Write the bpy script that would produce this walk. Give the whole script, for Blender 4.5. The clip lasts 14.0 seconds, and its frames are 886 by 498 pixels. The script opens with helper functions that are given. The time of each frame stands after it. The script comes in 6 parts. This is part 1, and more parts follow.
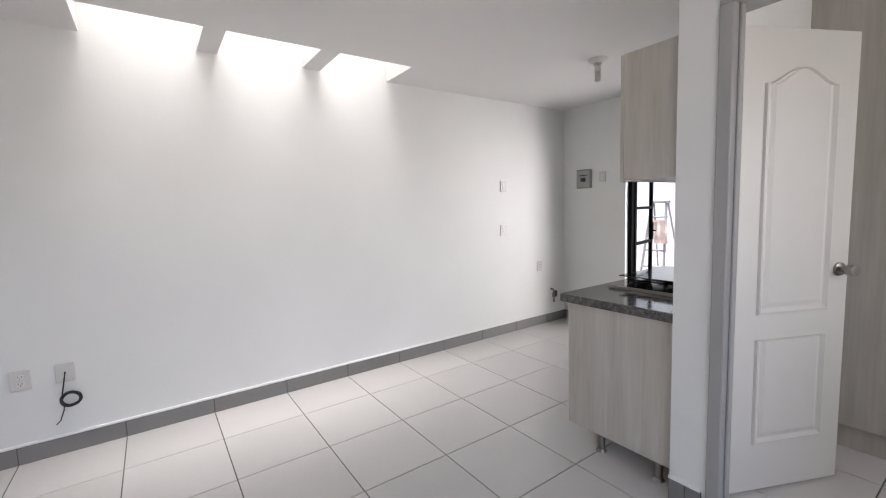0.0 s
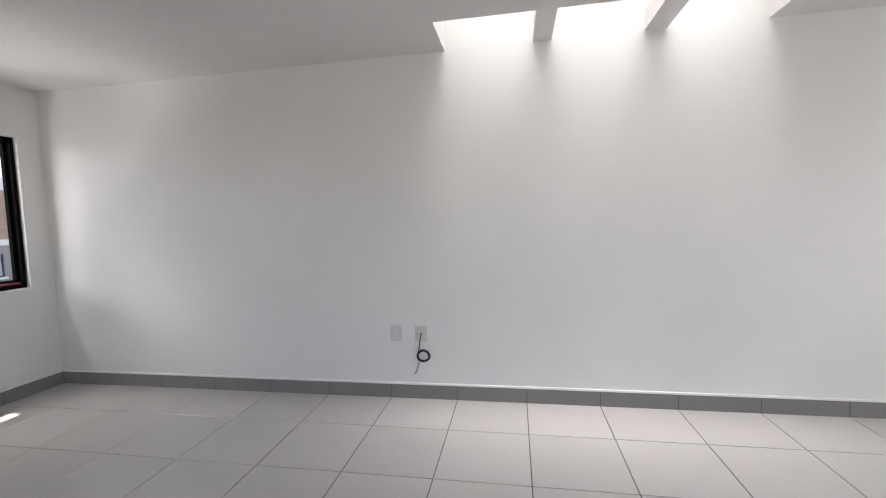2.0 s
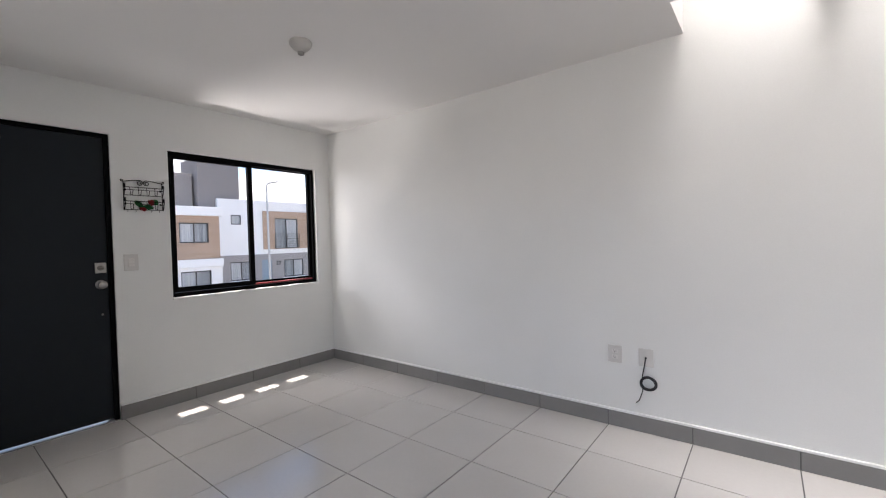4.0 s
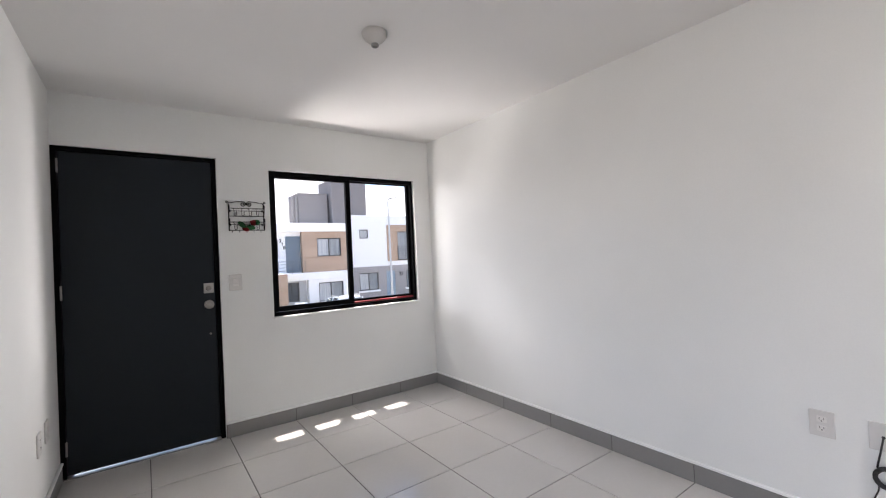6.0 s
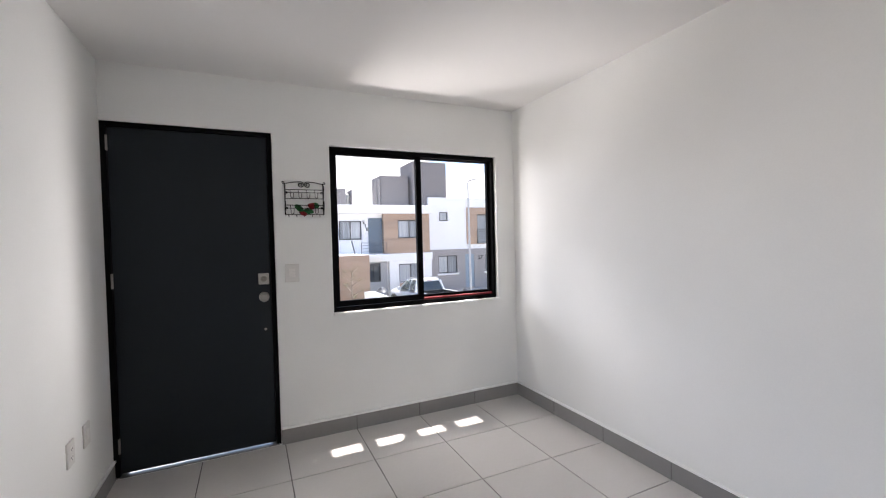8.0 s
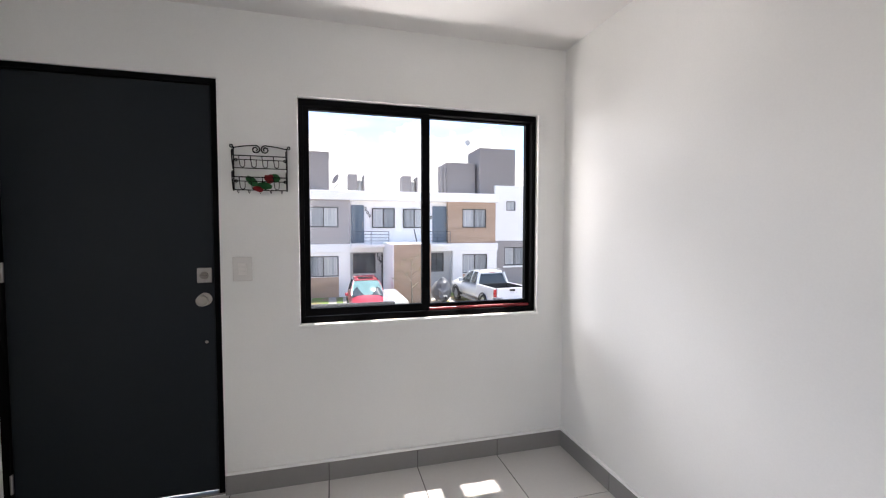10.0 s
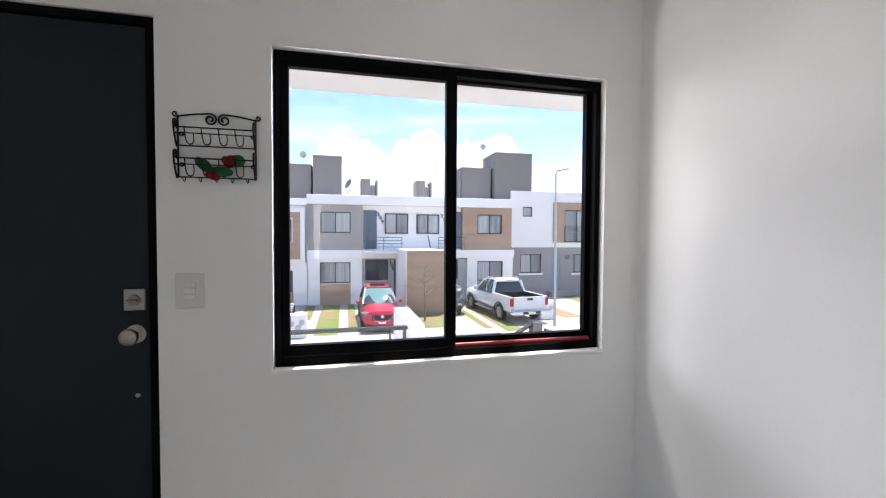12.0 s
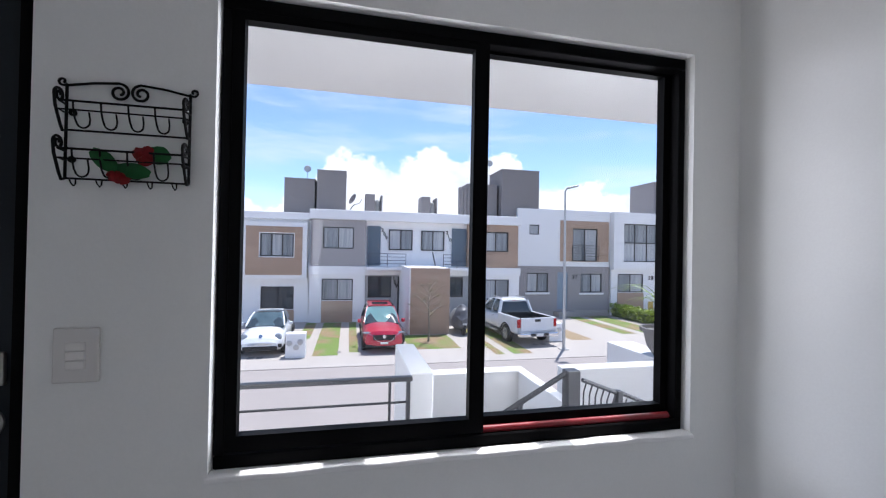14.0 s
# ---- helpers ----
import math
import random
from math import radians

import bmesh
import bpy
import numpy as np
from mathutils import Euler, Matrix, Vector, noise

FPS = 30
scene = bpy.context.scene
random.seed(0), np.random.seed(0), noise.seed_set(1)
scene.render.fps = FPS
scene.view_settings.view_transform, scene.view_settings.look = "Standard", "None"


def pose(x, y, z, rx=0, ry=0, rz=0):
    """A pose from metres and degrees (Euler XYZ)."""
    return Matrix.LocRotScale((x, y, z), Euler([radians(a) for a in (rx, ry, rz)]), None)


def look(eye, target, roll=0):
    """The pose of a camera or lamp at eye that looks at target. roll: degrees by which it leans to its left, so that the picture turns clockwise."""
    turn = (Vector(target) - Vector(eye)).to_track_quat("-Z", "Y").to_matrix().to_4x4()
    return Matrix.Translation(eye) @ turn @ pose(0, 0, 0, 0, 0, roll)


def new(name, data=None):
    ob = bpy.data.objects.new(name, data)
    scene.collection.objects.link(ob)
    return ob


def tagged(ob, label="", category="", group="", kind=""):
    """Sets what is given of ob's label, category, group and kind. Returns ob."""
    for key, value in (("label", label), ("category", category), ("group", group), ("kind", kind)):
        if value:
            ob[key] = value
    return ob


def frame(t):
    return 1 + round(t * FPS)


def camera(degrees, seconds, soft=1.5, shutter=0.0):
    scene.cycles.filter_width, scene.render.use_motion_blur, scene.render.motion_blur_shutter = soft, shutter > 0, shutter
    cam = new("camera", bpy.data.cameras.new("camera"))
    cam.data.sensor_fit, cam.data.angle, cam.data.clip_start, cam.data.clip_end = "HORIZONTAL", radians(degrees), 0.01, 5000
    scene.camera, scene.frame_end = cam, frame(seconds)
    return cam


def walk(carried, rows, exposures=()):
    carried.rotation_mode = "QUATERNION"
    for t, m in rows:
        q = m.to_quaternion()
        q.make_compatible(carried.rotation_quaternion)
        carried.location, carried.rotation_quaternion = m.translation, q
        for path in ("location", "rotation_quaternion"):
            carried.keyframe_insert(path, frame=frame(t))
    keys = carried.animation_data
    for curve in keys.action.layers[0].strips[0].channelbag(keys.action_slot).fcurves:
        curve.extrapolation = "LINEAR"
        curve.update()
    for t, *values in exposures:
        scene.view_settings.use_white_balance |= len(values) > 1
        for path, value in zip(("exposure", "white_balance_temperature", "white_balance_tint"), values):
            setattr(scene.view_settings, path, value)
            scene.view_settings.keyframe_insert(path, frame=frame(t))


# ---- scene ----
cam = camera(93.7, 14.0, soft=1.15)
PATH = [
    (0, (-0.328, 0.368, 1.38), (0.813, 1.999, 1.186), -1.9),
    (0.5, (-0.247, 0.432, 1.376), (0.608, 2.229, 1.171), -2.0),
    (1, (-0.184, 0.565, 1.373), (0.314, 2.492, 1.178), -2.2),
    (1.5, (-0.162, 0.665, 1.314), (-0.088, 2.658, 1.158), -2.2),
    (2, (-0.125, 0.709, 1.312), (-0.468, 2.674, 1.172), -1.8),
    (2.5, (-0.136, 0.731, 1.278), (-0.824, 2.606, 1.176), -1.6),
    (3, (-0.155, 0.728, 1.278), (-1.092, 2.493, 1.197), -1.5),
    (3.5, (-0.167, 0.719, 1.275), (-1.261, 2.392, 1.211), -1.4),
    (6, (-0.465, 1.206, 1.316), (-2.086, 2.377, 1.341), -2.7),
    (6.5, (-0.518, 1.347, 1.347), (-2.193, 2.44, 1.352), -2.4),
    (7, (-0.579, 1.428, 1.346), (-2.306, 2.435, 1.33), -2.1),
    (7.5, (-0.782, 1.47, 1.329), (-2.555, 2.396, 1.307), -2.0),
    (8, (-0.985, 1.526, 1.377), (-2.8, 2.366, 1.332), -1.5),
    (10.5, (-1.89, 2.302, 1.368), (-3.83, 2.781, 1.279), 0.1),
    (11, (-2.082, 2.31, 1.364), (-4.026, 2.774, 1.278), 0.1),
    (11.5, (-2.259, 2.299, 1.38), (-4.204, 2.757, 1.299), 0.2),
    (12, (-2.376, 2.319, 1.373), (-4.322, 2.778, 1.312), 0.3),
    (12.5, (-2.497, 2.385, 1.405), (-4.444, 2.843, 1.357), 0.6),
    (13, (-2.577, 2.434, 1.409), (-4.526, 2.883, 1.389), 0.8),
    (13.5, (-2.709, 2.42, 1.4), (-4.659, 2.866, 1.404), 0.9),
    (14, (-2.909, 2.383, 1.425), (-4.86, 2.823, 1.442), 1.1),
]
EXPOSURES = [(0.0, 1.54, 6550, 16), (1.5, 1.42, 6550, 16), (2.5, 1.27, 6550, 16), (3.5, 1.38, 6600, 16), (6.0, 1.8, 6600, 16), (8.0, 1.8, 6600, 16), (10.5, 1.75, 6650, 16), (12.0, 1.46, 6450, 15), (13.0, 1.14, 6150, 15), (14.0, 0.92, 5920, 16)]
walk(cam, [(t, look(eye, target, roll)) for t, eye, target, roll in PATH], EXPOSURES)

# ---- world and light ----
SUN_DIR = Vector((-0.264, 0.19, 1.0)).normalized()


def build_world():
    w = bpy.data.worlds.new("sky")
    scene.world = w
    w.use_nodes = True
    nt = w.node_tree
    nt.nodes.clear()
    N, K = nt.nodes.new, nt.links.new
    out, bg = N("ShaderNodeOutputWorld"), N("ShaderNodeBackground")
    sky = N("ShaderNodeTexSky")
    sky.sky_type, sky.sun_disc = "NISHITA", False
    sky.sun_elevation = math.asin(SUN_DIR.z)
    sky.sun_rotation = math.atan2(SUN_DIR.x, SUN_DIR.y)
    sky.altitude, sky.air_density, sky.dust_density, sky.ozone_density = 1800, 1.0, 0.9, 1.6
    tc, sep = N("ShaderNodeTexCoord"), N("ShaderNodeSeparateXYZ")
    K(tc.outputs["Generated"], sep.inputs[0])

    def noise_mask(scale_xyz, scale, detail, lo, hi, rough=0.6):
        mp, nz, rp = N("ShaderNodeMapping"), N("ShaderNodeTexNoise"), N("ShaderNodeMapRange")
        mp.inputs["Scale"].default_value = scale_xyz
        nz.inputs["Scale"].default_value, nz.inputs["Detail"].default_value, nz.inputs["Roughness"].default_value = scale, detail, rough
        rp.inputs["From Min"].default_value, rp.inputs["From Max"].default_value = lo, hi
        K(tc.outputs["Generated"], mp.inputs["Vector"]), K(mp.outputs[0], nz.inputs["Vector"]), K(nz.outputs["Fac"], rp.inputs["Value"])
        return rp.outputs[0], nz

    def ramp(sock, a, b, c, d):
        r1, r2, m = N("ShaderNodeMapRange"), N("ShaderNodeMapRange"), N("ShaderNodeMath")
        r1.inputs["From Min"].default_value, r1.inputs["From Max"].default_value = a, b
        r2.inputs["From Min"].default_value, r2.inputs["From Max"].default_value = d, c
        m.operation = "MULTIPLY"
        K(sock, r1.inputs["Value"]), K(sock, r2.inputs["Value"]), K(r1.outputs[0], m.inputs[0]), K(r2.outputs[0], m.inputs[1])
        return m.outputs[0]

    def mul(a, b):
        m = N("ShaderNodeMath")
        m.operation = "MULTIPLY"
        K(a, m.inputs[0]), K(b, m.inputs[1])
        return m.outputs[0]

    # heaped clouds over the roofs: their tops follow a curve of the bearing, roughened by noise
    neg, az, mr, fc = N("ShaderNodeMath"), N("ShaderNodeMath"), N("ShaderNodeMapRange"), N("ShaderNodeFloatCurve")
    neg.operation, az.operation = "MULTIPLY", "ARCTAN2"
    neg.inputs[1].default_value = -1.0
    K(sep.outputs["X"], neg.inputs[0]), K(sep.outputs["Y"], az.inputs[0]), K(neg.outputs[0], az.inputs[1])
    mr.inputs["From Min"].default_value, mr.inputs["From Max"].default_value = -0.4, 0.8
    K(az.outputs[0], mr.inputs["Value"]), K(mr.outputs[0], fc.inputs["Value"])
    tops = ((-0.4, 0.10), (-0.22, 0.088), (-0.175, 0.075), (-0.14, 0.10), (-0.07, 0.175), (-0.035, 0.208), (0.03, 0.21), (0.10, 0.185), (0.145, 0.21), (0.2, 0.228), (0.24, 0.20), (0.33, 0.215), (0.39, 0.205), (0.44, 0.13), (0.52, 0.143), (0.59, 0.14), (0.66, 0.11), (0.8, 0.12))
    cv = fc.mapping.curves[0]
    for k, (u, h) in enumerate(tops):
        x = (u + 0.4) / 1.2
        if k in (0, len(tops) - 1):
            cv.points[0 if k == 0 else -1].location = (x, h)
        else:
            cv.points.new(x, h)
    fc.mapping.update()
    nz, mp, rp = N("ShaderNodeTexNoise"), N("ShaderNodeMapping"), N("ShaderNodeMapRange")
    mp.inputs["Scale"].default_value = (1, 1, 1.3)
    nz.inputs["Scale"].default_value, nz.inputs["Detail"].default_value, nz.inputs["Roughness"].default_value = 17, 7, 0.6
    K(tc.outputs["Generated"], mp.inputs["Vector"]), K(mp.outputs[0], nz.inputs["Vector"])
    add, dif = N("ShaderNodeMath"), N("ShaderNodeMath")
    add.operation, dif.operation = "MULTIPLY_ADD", "SUBTRACT"
    add.inputs[1].default_value = 0.12
    K(nz.outputs["Fac"], add.inputs[0]), K(fc.outputs[0], add.inputs[2]), K(add.outputs[0], dif.inputs[0]), K(sep.outputs["Z"], dif.inputs[1])
    rp.inputs["From Min"].default_value, rp.inputs["From Max"].default_value = 0.042, 0.055
    K(dif.outputs[0], rp.inputs["Value"])
    heaps = rp.outputs[0]
    wisps = mul(noise_mask((1.6, 1.0, 7.0), 2.6, 8, 0.46, 0.84, 0.62)[0], ramp(sep.outputs["Z"], 0.02, 0.2, 0.7, 0.95))
    shade, _ = noise_mask((1, 1, 1.6), 9, 6, 0.3, 0.7)
    tone = N("ShaderNodeMix")
    tone.data_type = "RGBA"
    tone.inputs["A"].default_value, tone.inputs["B"].default_value = (4.2, 4.35, 4.7, 1), (6.6, 6.6, 6.6, 1)
    K(shade, tone.inputs["Factor"])
    m1, m2 = N("ShaderNodeMix"), N("ShaderNodeMix")
    m1.data_type = m2.data_type = "RGBA"
    m1.inputs["B"].default_value = (4.6, 4.8, 5.1, 1)
    K(wisps, m1.inputs["Factor"]), K(sky.outputs[0], m1.inputs["A"])
    K(heaps, m2.inputs["Factor"]), K(m1.outputs["Result"], m2.inputs["A"]), K(tone.outputs["Result"], m2.inputs["B"])
    bg.inputs["Strength"].default_value = 0.128
    K(m2.outputs["Result"], bg.inputs["Color"]), K(bg.outputs[0], out.inputs["Surface"])


build_world()
sun = new("sun", bpy.data.lights.new("sun", "SUN"))
sun.data.energy, sun.data.angle, sun.data.color = 3.25, radians(0.55), (1.0, 0.955, 0.885)
sun.matrix_world = Matrix.Translation((0, 0, 30)) @ (-SUN_DIR).to_track_quat("-Z", "Y").to_matrix().to_4x4()


def area_lamp(name, m, sx, sy, watts, color=(1, 1, 1)):
    d = bpy.data.lights.new(name, "AREA")
    d.shape, d.size, d.size_y, d.energy, d.color = "RECTANGLE", sx, sy, watts, color
    o = new(name, d)
    o.matrix_world = m
    return o


# daylight through the frosted skylight
area_lamp("skylight_daylight", pose(0.42, 3.414, 3.3), 1.99, 0.42, 6.6, (1.0, 0.98, 0.96)).data.spread = radians(68)
# fill lamp added behind an unseen opening, evens the light on the long wall
area_lamp("south_room_fill", look((-0.3, -1.22, 1.25), (-0.5, 3.0, 1.25)), 3.1, 1.8, 5.8, (1.0, 0.985, 0.97))
# unseen lamps added outside the window, standing in for sky and sunlit surroundings
area_lamp("window_fill_south", look((-6.9, -0.25, 2.3), (-2.9, 3.2, 0.6)), 2.6, 1.3, 13.0, (1.0, 0.985, 0.975)).data.spread = radians(105)
area_lamp("window_fill_north", look((-4.72, 4.6, 1.7), (-3.0, 2.2, 1.1)), 0.8, 1.7, 36.0, (1.0, 0.985, 0.975)).data.spread = radians(150)
area_lamp("window_fill_above", look((-4.74, 1.75, 2.5), (-3.2, 2.4, 0.1)), 0.5, 0.2, 4.0, (1.0, 0.985, 0.975)).data.spread = radians(120)
# unseen lamp added, imitating light thrown up from the sunlit landing and parapet
area_lamp("landing_fill", look((-4.80, 1.7, 0.28), (-2.9, 1.8, 2.1)), 0.8, 0.3, 9.0, (1.0, 0.975, 0.95)).data.spread = radians(110)
# lamp added out of view in the patio, brightening the kitchen end
area_lamp("patio_fill", look((4.35, 1.5, 1.4), (2.6, 3.3, 1.2)), 0.7, 1.7, 7.0, (1.0, 0.98, 0.96)).data.spread = radians(100)
# lamp added behind an unseen bedroom opening, lights the inner door
area_lamp("bedroom_fill", look((2.15, -1.3, 1.5), (2.1, 0.9, 1.2)), 0.8, 1.1, 2.9, (1.0, 0.98, 0.96)).data.spread = radians(120)


# ---- materials ----
def material(name, color, rough=0.6, metal=0.0, vary=0.06, scale=3.0, fine=60.0, bump=0.05, spec=0.5, coat=0.0, stretch=(1, 1, 1), rand=0.0):
    """Principled surface with variation at two scales and a fine bump."""
    m = bpy.data.materials.new(name)
    m.use_nodes = True
    nt = m.node_tree
    b = nt.nodes["Principled BSDF"]
    N, K = nt.nodes.new, nt.links.new
    b.inputs["Roughness"].default_value, b.inputs["Metallic"].default_value = rough, metal
    b.inputs["Specular IOR Level"].default_value, b.inputs["Coat Weight"].default_value = spec, coat
    tc, mp = N("ShaderNodeTexCoord"), N("ShaderNodeMapping")
    mp.inputs["Scale"].default_value = stretch
    K(tc.outputs["Object"], mp.inputs["Vector"])
    big, small = N("ShaderNodeTexNoise"), N("ShaderNodeTexNoise")
    big.inputs["Scale"].default_value, big.inputs["Detail"].default_value = scale, 5
    small.inputs["Scale"].default_value, small.inputs["Detail"].default_value = fine, 4
    K(mp.outputs[0], big.inputs["Vector"]), K(mp.outputs[0], small.inputs["Vector"])
    mix = N("ShaderNodeMath")
    mix.operation = "MULTIPLY_ADD"
    mix.inputs[1].default_value = 0.5
    K(small.outputs["Fac"], mix.inputs[0]), K(big.outputs["Fac"], mix.inputs[2])
    rp = N("ShaderNodeMapRange")
    rp.inputs["From Min"].default_value, rp.inputs["From Max"].default_value = 0.45, 1.05
    rp.inputs["To Min"].default_value, rp.inputs["To Max"].default_value = 1 - vary, 1 + vary
    K(mix.outputs[0], rp.inputs["Value"])
    hs = N("ShaderNodeHueSaturation")
    hs.inputs["Color"].default_value = (*color, 1)
    val = rp.outputs[0]
    if rand:
        oi, r2, mm = N("ShaderNodeObjectInfo"), N("ShaderNodeMapRange"), N("ShaderNodeMath")
        r2.inputs["To Min"].default_value, r2.inputs["To Max"].default_value = 1 - rand, 1 + rand
        mm.operation = "MULTIPLY"
        K(oi.outputs["Random"], r2.inputs["Value"]), K(r2.outputs[0], mm.inputs[0]), K(val, mm.inputs[1])
        val = mm.outputs[0]
    K(val, hs.inputs["Value"]), K(hs.outputs[0], b.inputs["Base Color"])
    rr = N("ShaderNodeMapRange")
    rr.inputs["To Min"].default_value, rr.inputs["To Max"].default_value = max(0.02, rough * 0.85), min(1, rough * 1.15)
    K(big.outputs["Fac"], rr.inputs["Value"]), K(rr.outputs[0], b.inputs["Roughness"])
    if bump:
        bp = N("ShaderNodeBump")
        bp.inputs["Strength"].default_value, bp.inputs["Distance"].default_value = bump, 0.01
        K(mix.outputs[0], bp.inputs["Height"]), K(bp.outputs[0], b.inputs["Normal"])
    return m


def wood_laminate(name, light, dark, axis_scale, fine=1.0):
    """Wood-look laminate with long streaks; axis_scale stretches the grain."""
    m = bpy.data.materials.new(name)
    m.use_nodes = True
    nt = m.node_tree
    b = nt.nodes["Principled BSDF"]
    N, K = nt.nodes.new, nt.links.new
    tc, mp = N("ShaderNodeTexCoord"), N("ShaderNodeMapping")
    mp.inputs["Scale"].default_value = axis_scale
    n1, n2, mx, mx2, rp = N("ShaderNodeTexNoise"), N("ShaderNodeTexNoise"), N("ShaderNodeMix"), N("ShaderNodeMath"), N("ShaderNodeMapRange")
    n1.inputs["Scale"].default_value, n1.inputs["Detail"].default_value, n1.inputs["Distortion"].default_value = 1.0, 7, 0.6
    n2.inputs["Scale"].default_value, n2.inputs["Detail"].default_value = 7.0 * fine, 5
    K(tc.outputs["Object"], mp.inputs["Vector"]), K(mp.outputs[0], n1.inputs["Vector"]), K(mp.outputs[0], n2.inputs["Vector"])
    mx2.operation = "MULTIPLY_ADD"
    mx2.inputs[1].default_value = 0.45
    K(n2.outputs["Fac"], mx2.inputs[0]), K(n1.outputs["Fac"], mx2.inputs[2])
    rp.inputs["From Min"].default_value, rp.inputs["From Max"].default_value = 0.45, 0.95
    K(mx2.outputs[0], rp.inputs["Value"])
    mx.data_type = "RGBA"
    mx.inputs["A"].default_value, mx.inputs["B"].default_value = (*dark, 1), (*light, 1)
    K(rp.outputs[0], mx.inputs["Factor"]), K(mx.outputs["Result"], b.inputs["Base Color"])
    b.inputs["Roughness"].default_value = 0.5
    return m


def clear_glass(name):
    m = bpy.data.materials.new(name)
    m.use_nodes = True
    nt = m.node_tree
    nt.nodes.clear()
    N, K = nt.nodes.new, nt.links.new
    out, mx, tr, gl = N("ShaderNodeOutputMaterial"), N("ShaderNodeMixShader"), N("ShaderNodeBsdfTransparent"), N("ShaderNodeBsdfGlossy")
    tr.inputs["Color"].default_value = (0.95, 0.965, 0.96, 1)
    gl.inputs["Roughness"].default_value = 0.01
    mx.inputs[0].default_value = 0.03
    K(tr.outputs[0], mx.inputs[1]), K(gl.outputs[0], mx.inputs[2]), K(mx.outputs[0], out.inputs["Surface"])
    return m


WALL = material("white_wall_paint", (0.785, 0.79, 0.77), 0.75, vary=0.035, scale=1.5, fine=140, bump=0.06, spec=0.25)
CEIL = material("white_ceiling_paint", (0.76, 0.75, 0.735), 0.85, vary=0.015, scale=1.0, fine=120, bump=0.05, spec=0.2)
TILE = material("grey_floor_tile", (0.61, 0.592, 0.568), 0.16, vary=0.035, scale=2.2, fine=45, bump=0.012, spec=0.75, rand=0.025)
GROUT = material("dark_grout", (0.13, 0.125, 0.12), 0.95, vary=0.15, fine=200, bump=0.1)
BASE = material("grey_baseboard_tile", (0.235, 0.228, 0.222), 0.4, vary=0.05, scale=5, fine=60, bump=0.02, rand=0.03)
FILLET = material("white_plaster_edge", (0.84, 0.84, 0.83), 0.6, vary=0.02, bump=0.1)
BLACK = material("black_aluminium", (0.0032, 0.0032, 0.0036), 0.55, vary=0.15, fine=90, bump=0.02, spec=0.04)
NAVY = material("dark_navy_door_paint", (0.0095, 0.0135, 0.018), 0.5, spec=0.2, vary=0.08, scale=4, fine=220, bump=0.03)
STEEL = material("brushed_steel", (0.32, 0.305, 0.28), 0.33, 1.0, vary=0.08, fine=150, bump=0.02)
DARKSTEEL = material("aged_hinge_steel", (0.22, 0.2, 0.18), 0.42, 1.0, vary=0.15, fine=150, bump=0.03)
PLASTIC = material("white_plastic", (0.64, 0.625, 0.60), 0.35, vary=0.015, bump=0.0)
OFFWHITE = material("cream_plastic", (0.72, 0.70, 0.67), 0.35, vary=0.02, bump=0.0)
GREYPLASTIC = material("grey_plastic", (0.28, 0.28, 0.27), 0.4, vary=0.03, bump=0.0)
SLOT = material("dark_slot", (0.03, 0.03, 0.03), 0.7, vary=0.1, bump=0.0)
RUBBER = material("black_rubber", (0.015, 0.015, 0.016), 0.5, vary=0.15, bump=0.03)
IRON = material("black_wrought_iron", (0.005, 0.0048, 0.0048), 0.5, 0.0, vary=0.2, fine=200, bump=0.05, spec=0.15)
DOORWHITE = material("white_door_enamel", (0.63, 0.615, 0.578), 0.4, vary=0.02, scale=3, fine=180, bump=0.03)
JAMB = material("grey_jamb_enamel", (0.36, 0.358, 0.35), 0.4, vary=0.05, fine=90, bump=0.03)
LAMINATE = wood_laminate("pale_wood_laminate", (0.60, 0.57, 0.52), (0.42, 0.39, 0.345), (9, 9, 0.55))
CLAD = wood_laminate("brown_wood_cladding", (0.47, 0.325, 0.23), (0.34, 0.23, 0.16), (0.35, 0.35, 3.2))
GLASS = clear_glass("clear_window_glass")
REDPAINT = material("red_tube_paint", (0.21, 0.01, 0.015), 0.35, vary=0.08, bump=0.0)


def granite():
    m = bpy.data.materials.new("grey_granite")
    m.use_nodes = True
    nt = m.node_tree
    b = nt.nodes["Principled BSDF"]
    N, K = nt.nodes.new, nt.links.new
    tc, v, n, rp, cr = N("ShaderNodeTexCoord"), N("ShaderNodeTexVoronoi"), N("ShaderNodeTexNoise"), N("ShaderNodeMath"), N("ShaderNodeValToRGB")
    v.inputs["Scale"].default_value = 140
    n.inputs["Scale"].default_value, n.inputs["Detail"].default_value = 45, 6
    K(tc.outputs["Object"], v.inputs["Vector"]), K(tc.outputs["Object"], n.inputs["Vector"])
    rp.operation = "MULTIPLY_ADD"
    rp.inputs[1].default_value = 0.6
    K(v.outputs["Distance"], rp.inputs[0]), K(n.outputs["Fac"], rp.inputs[2])
    e = cr.color_ramp.elements
    e[0].position, e[0].color = 0.45, (0.03, 0.027, 0.026, 1)
    e[1].position, e[1].color = 1.05, (0.15, 0.138, 0.13, 1)
    K(rp.outputs[0], cr.inputs[0]), K(cr.outputs[0], b.inputs["Base Color"])
    b.inputs["Roughness"].default_value = 0.09
    return m


GRANITE = granite()


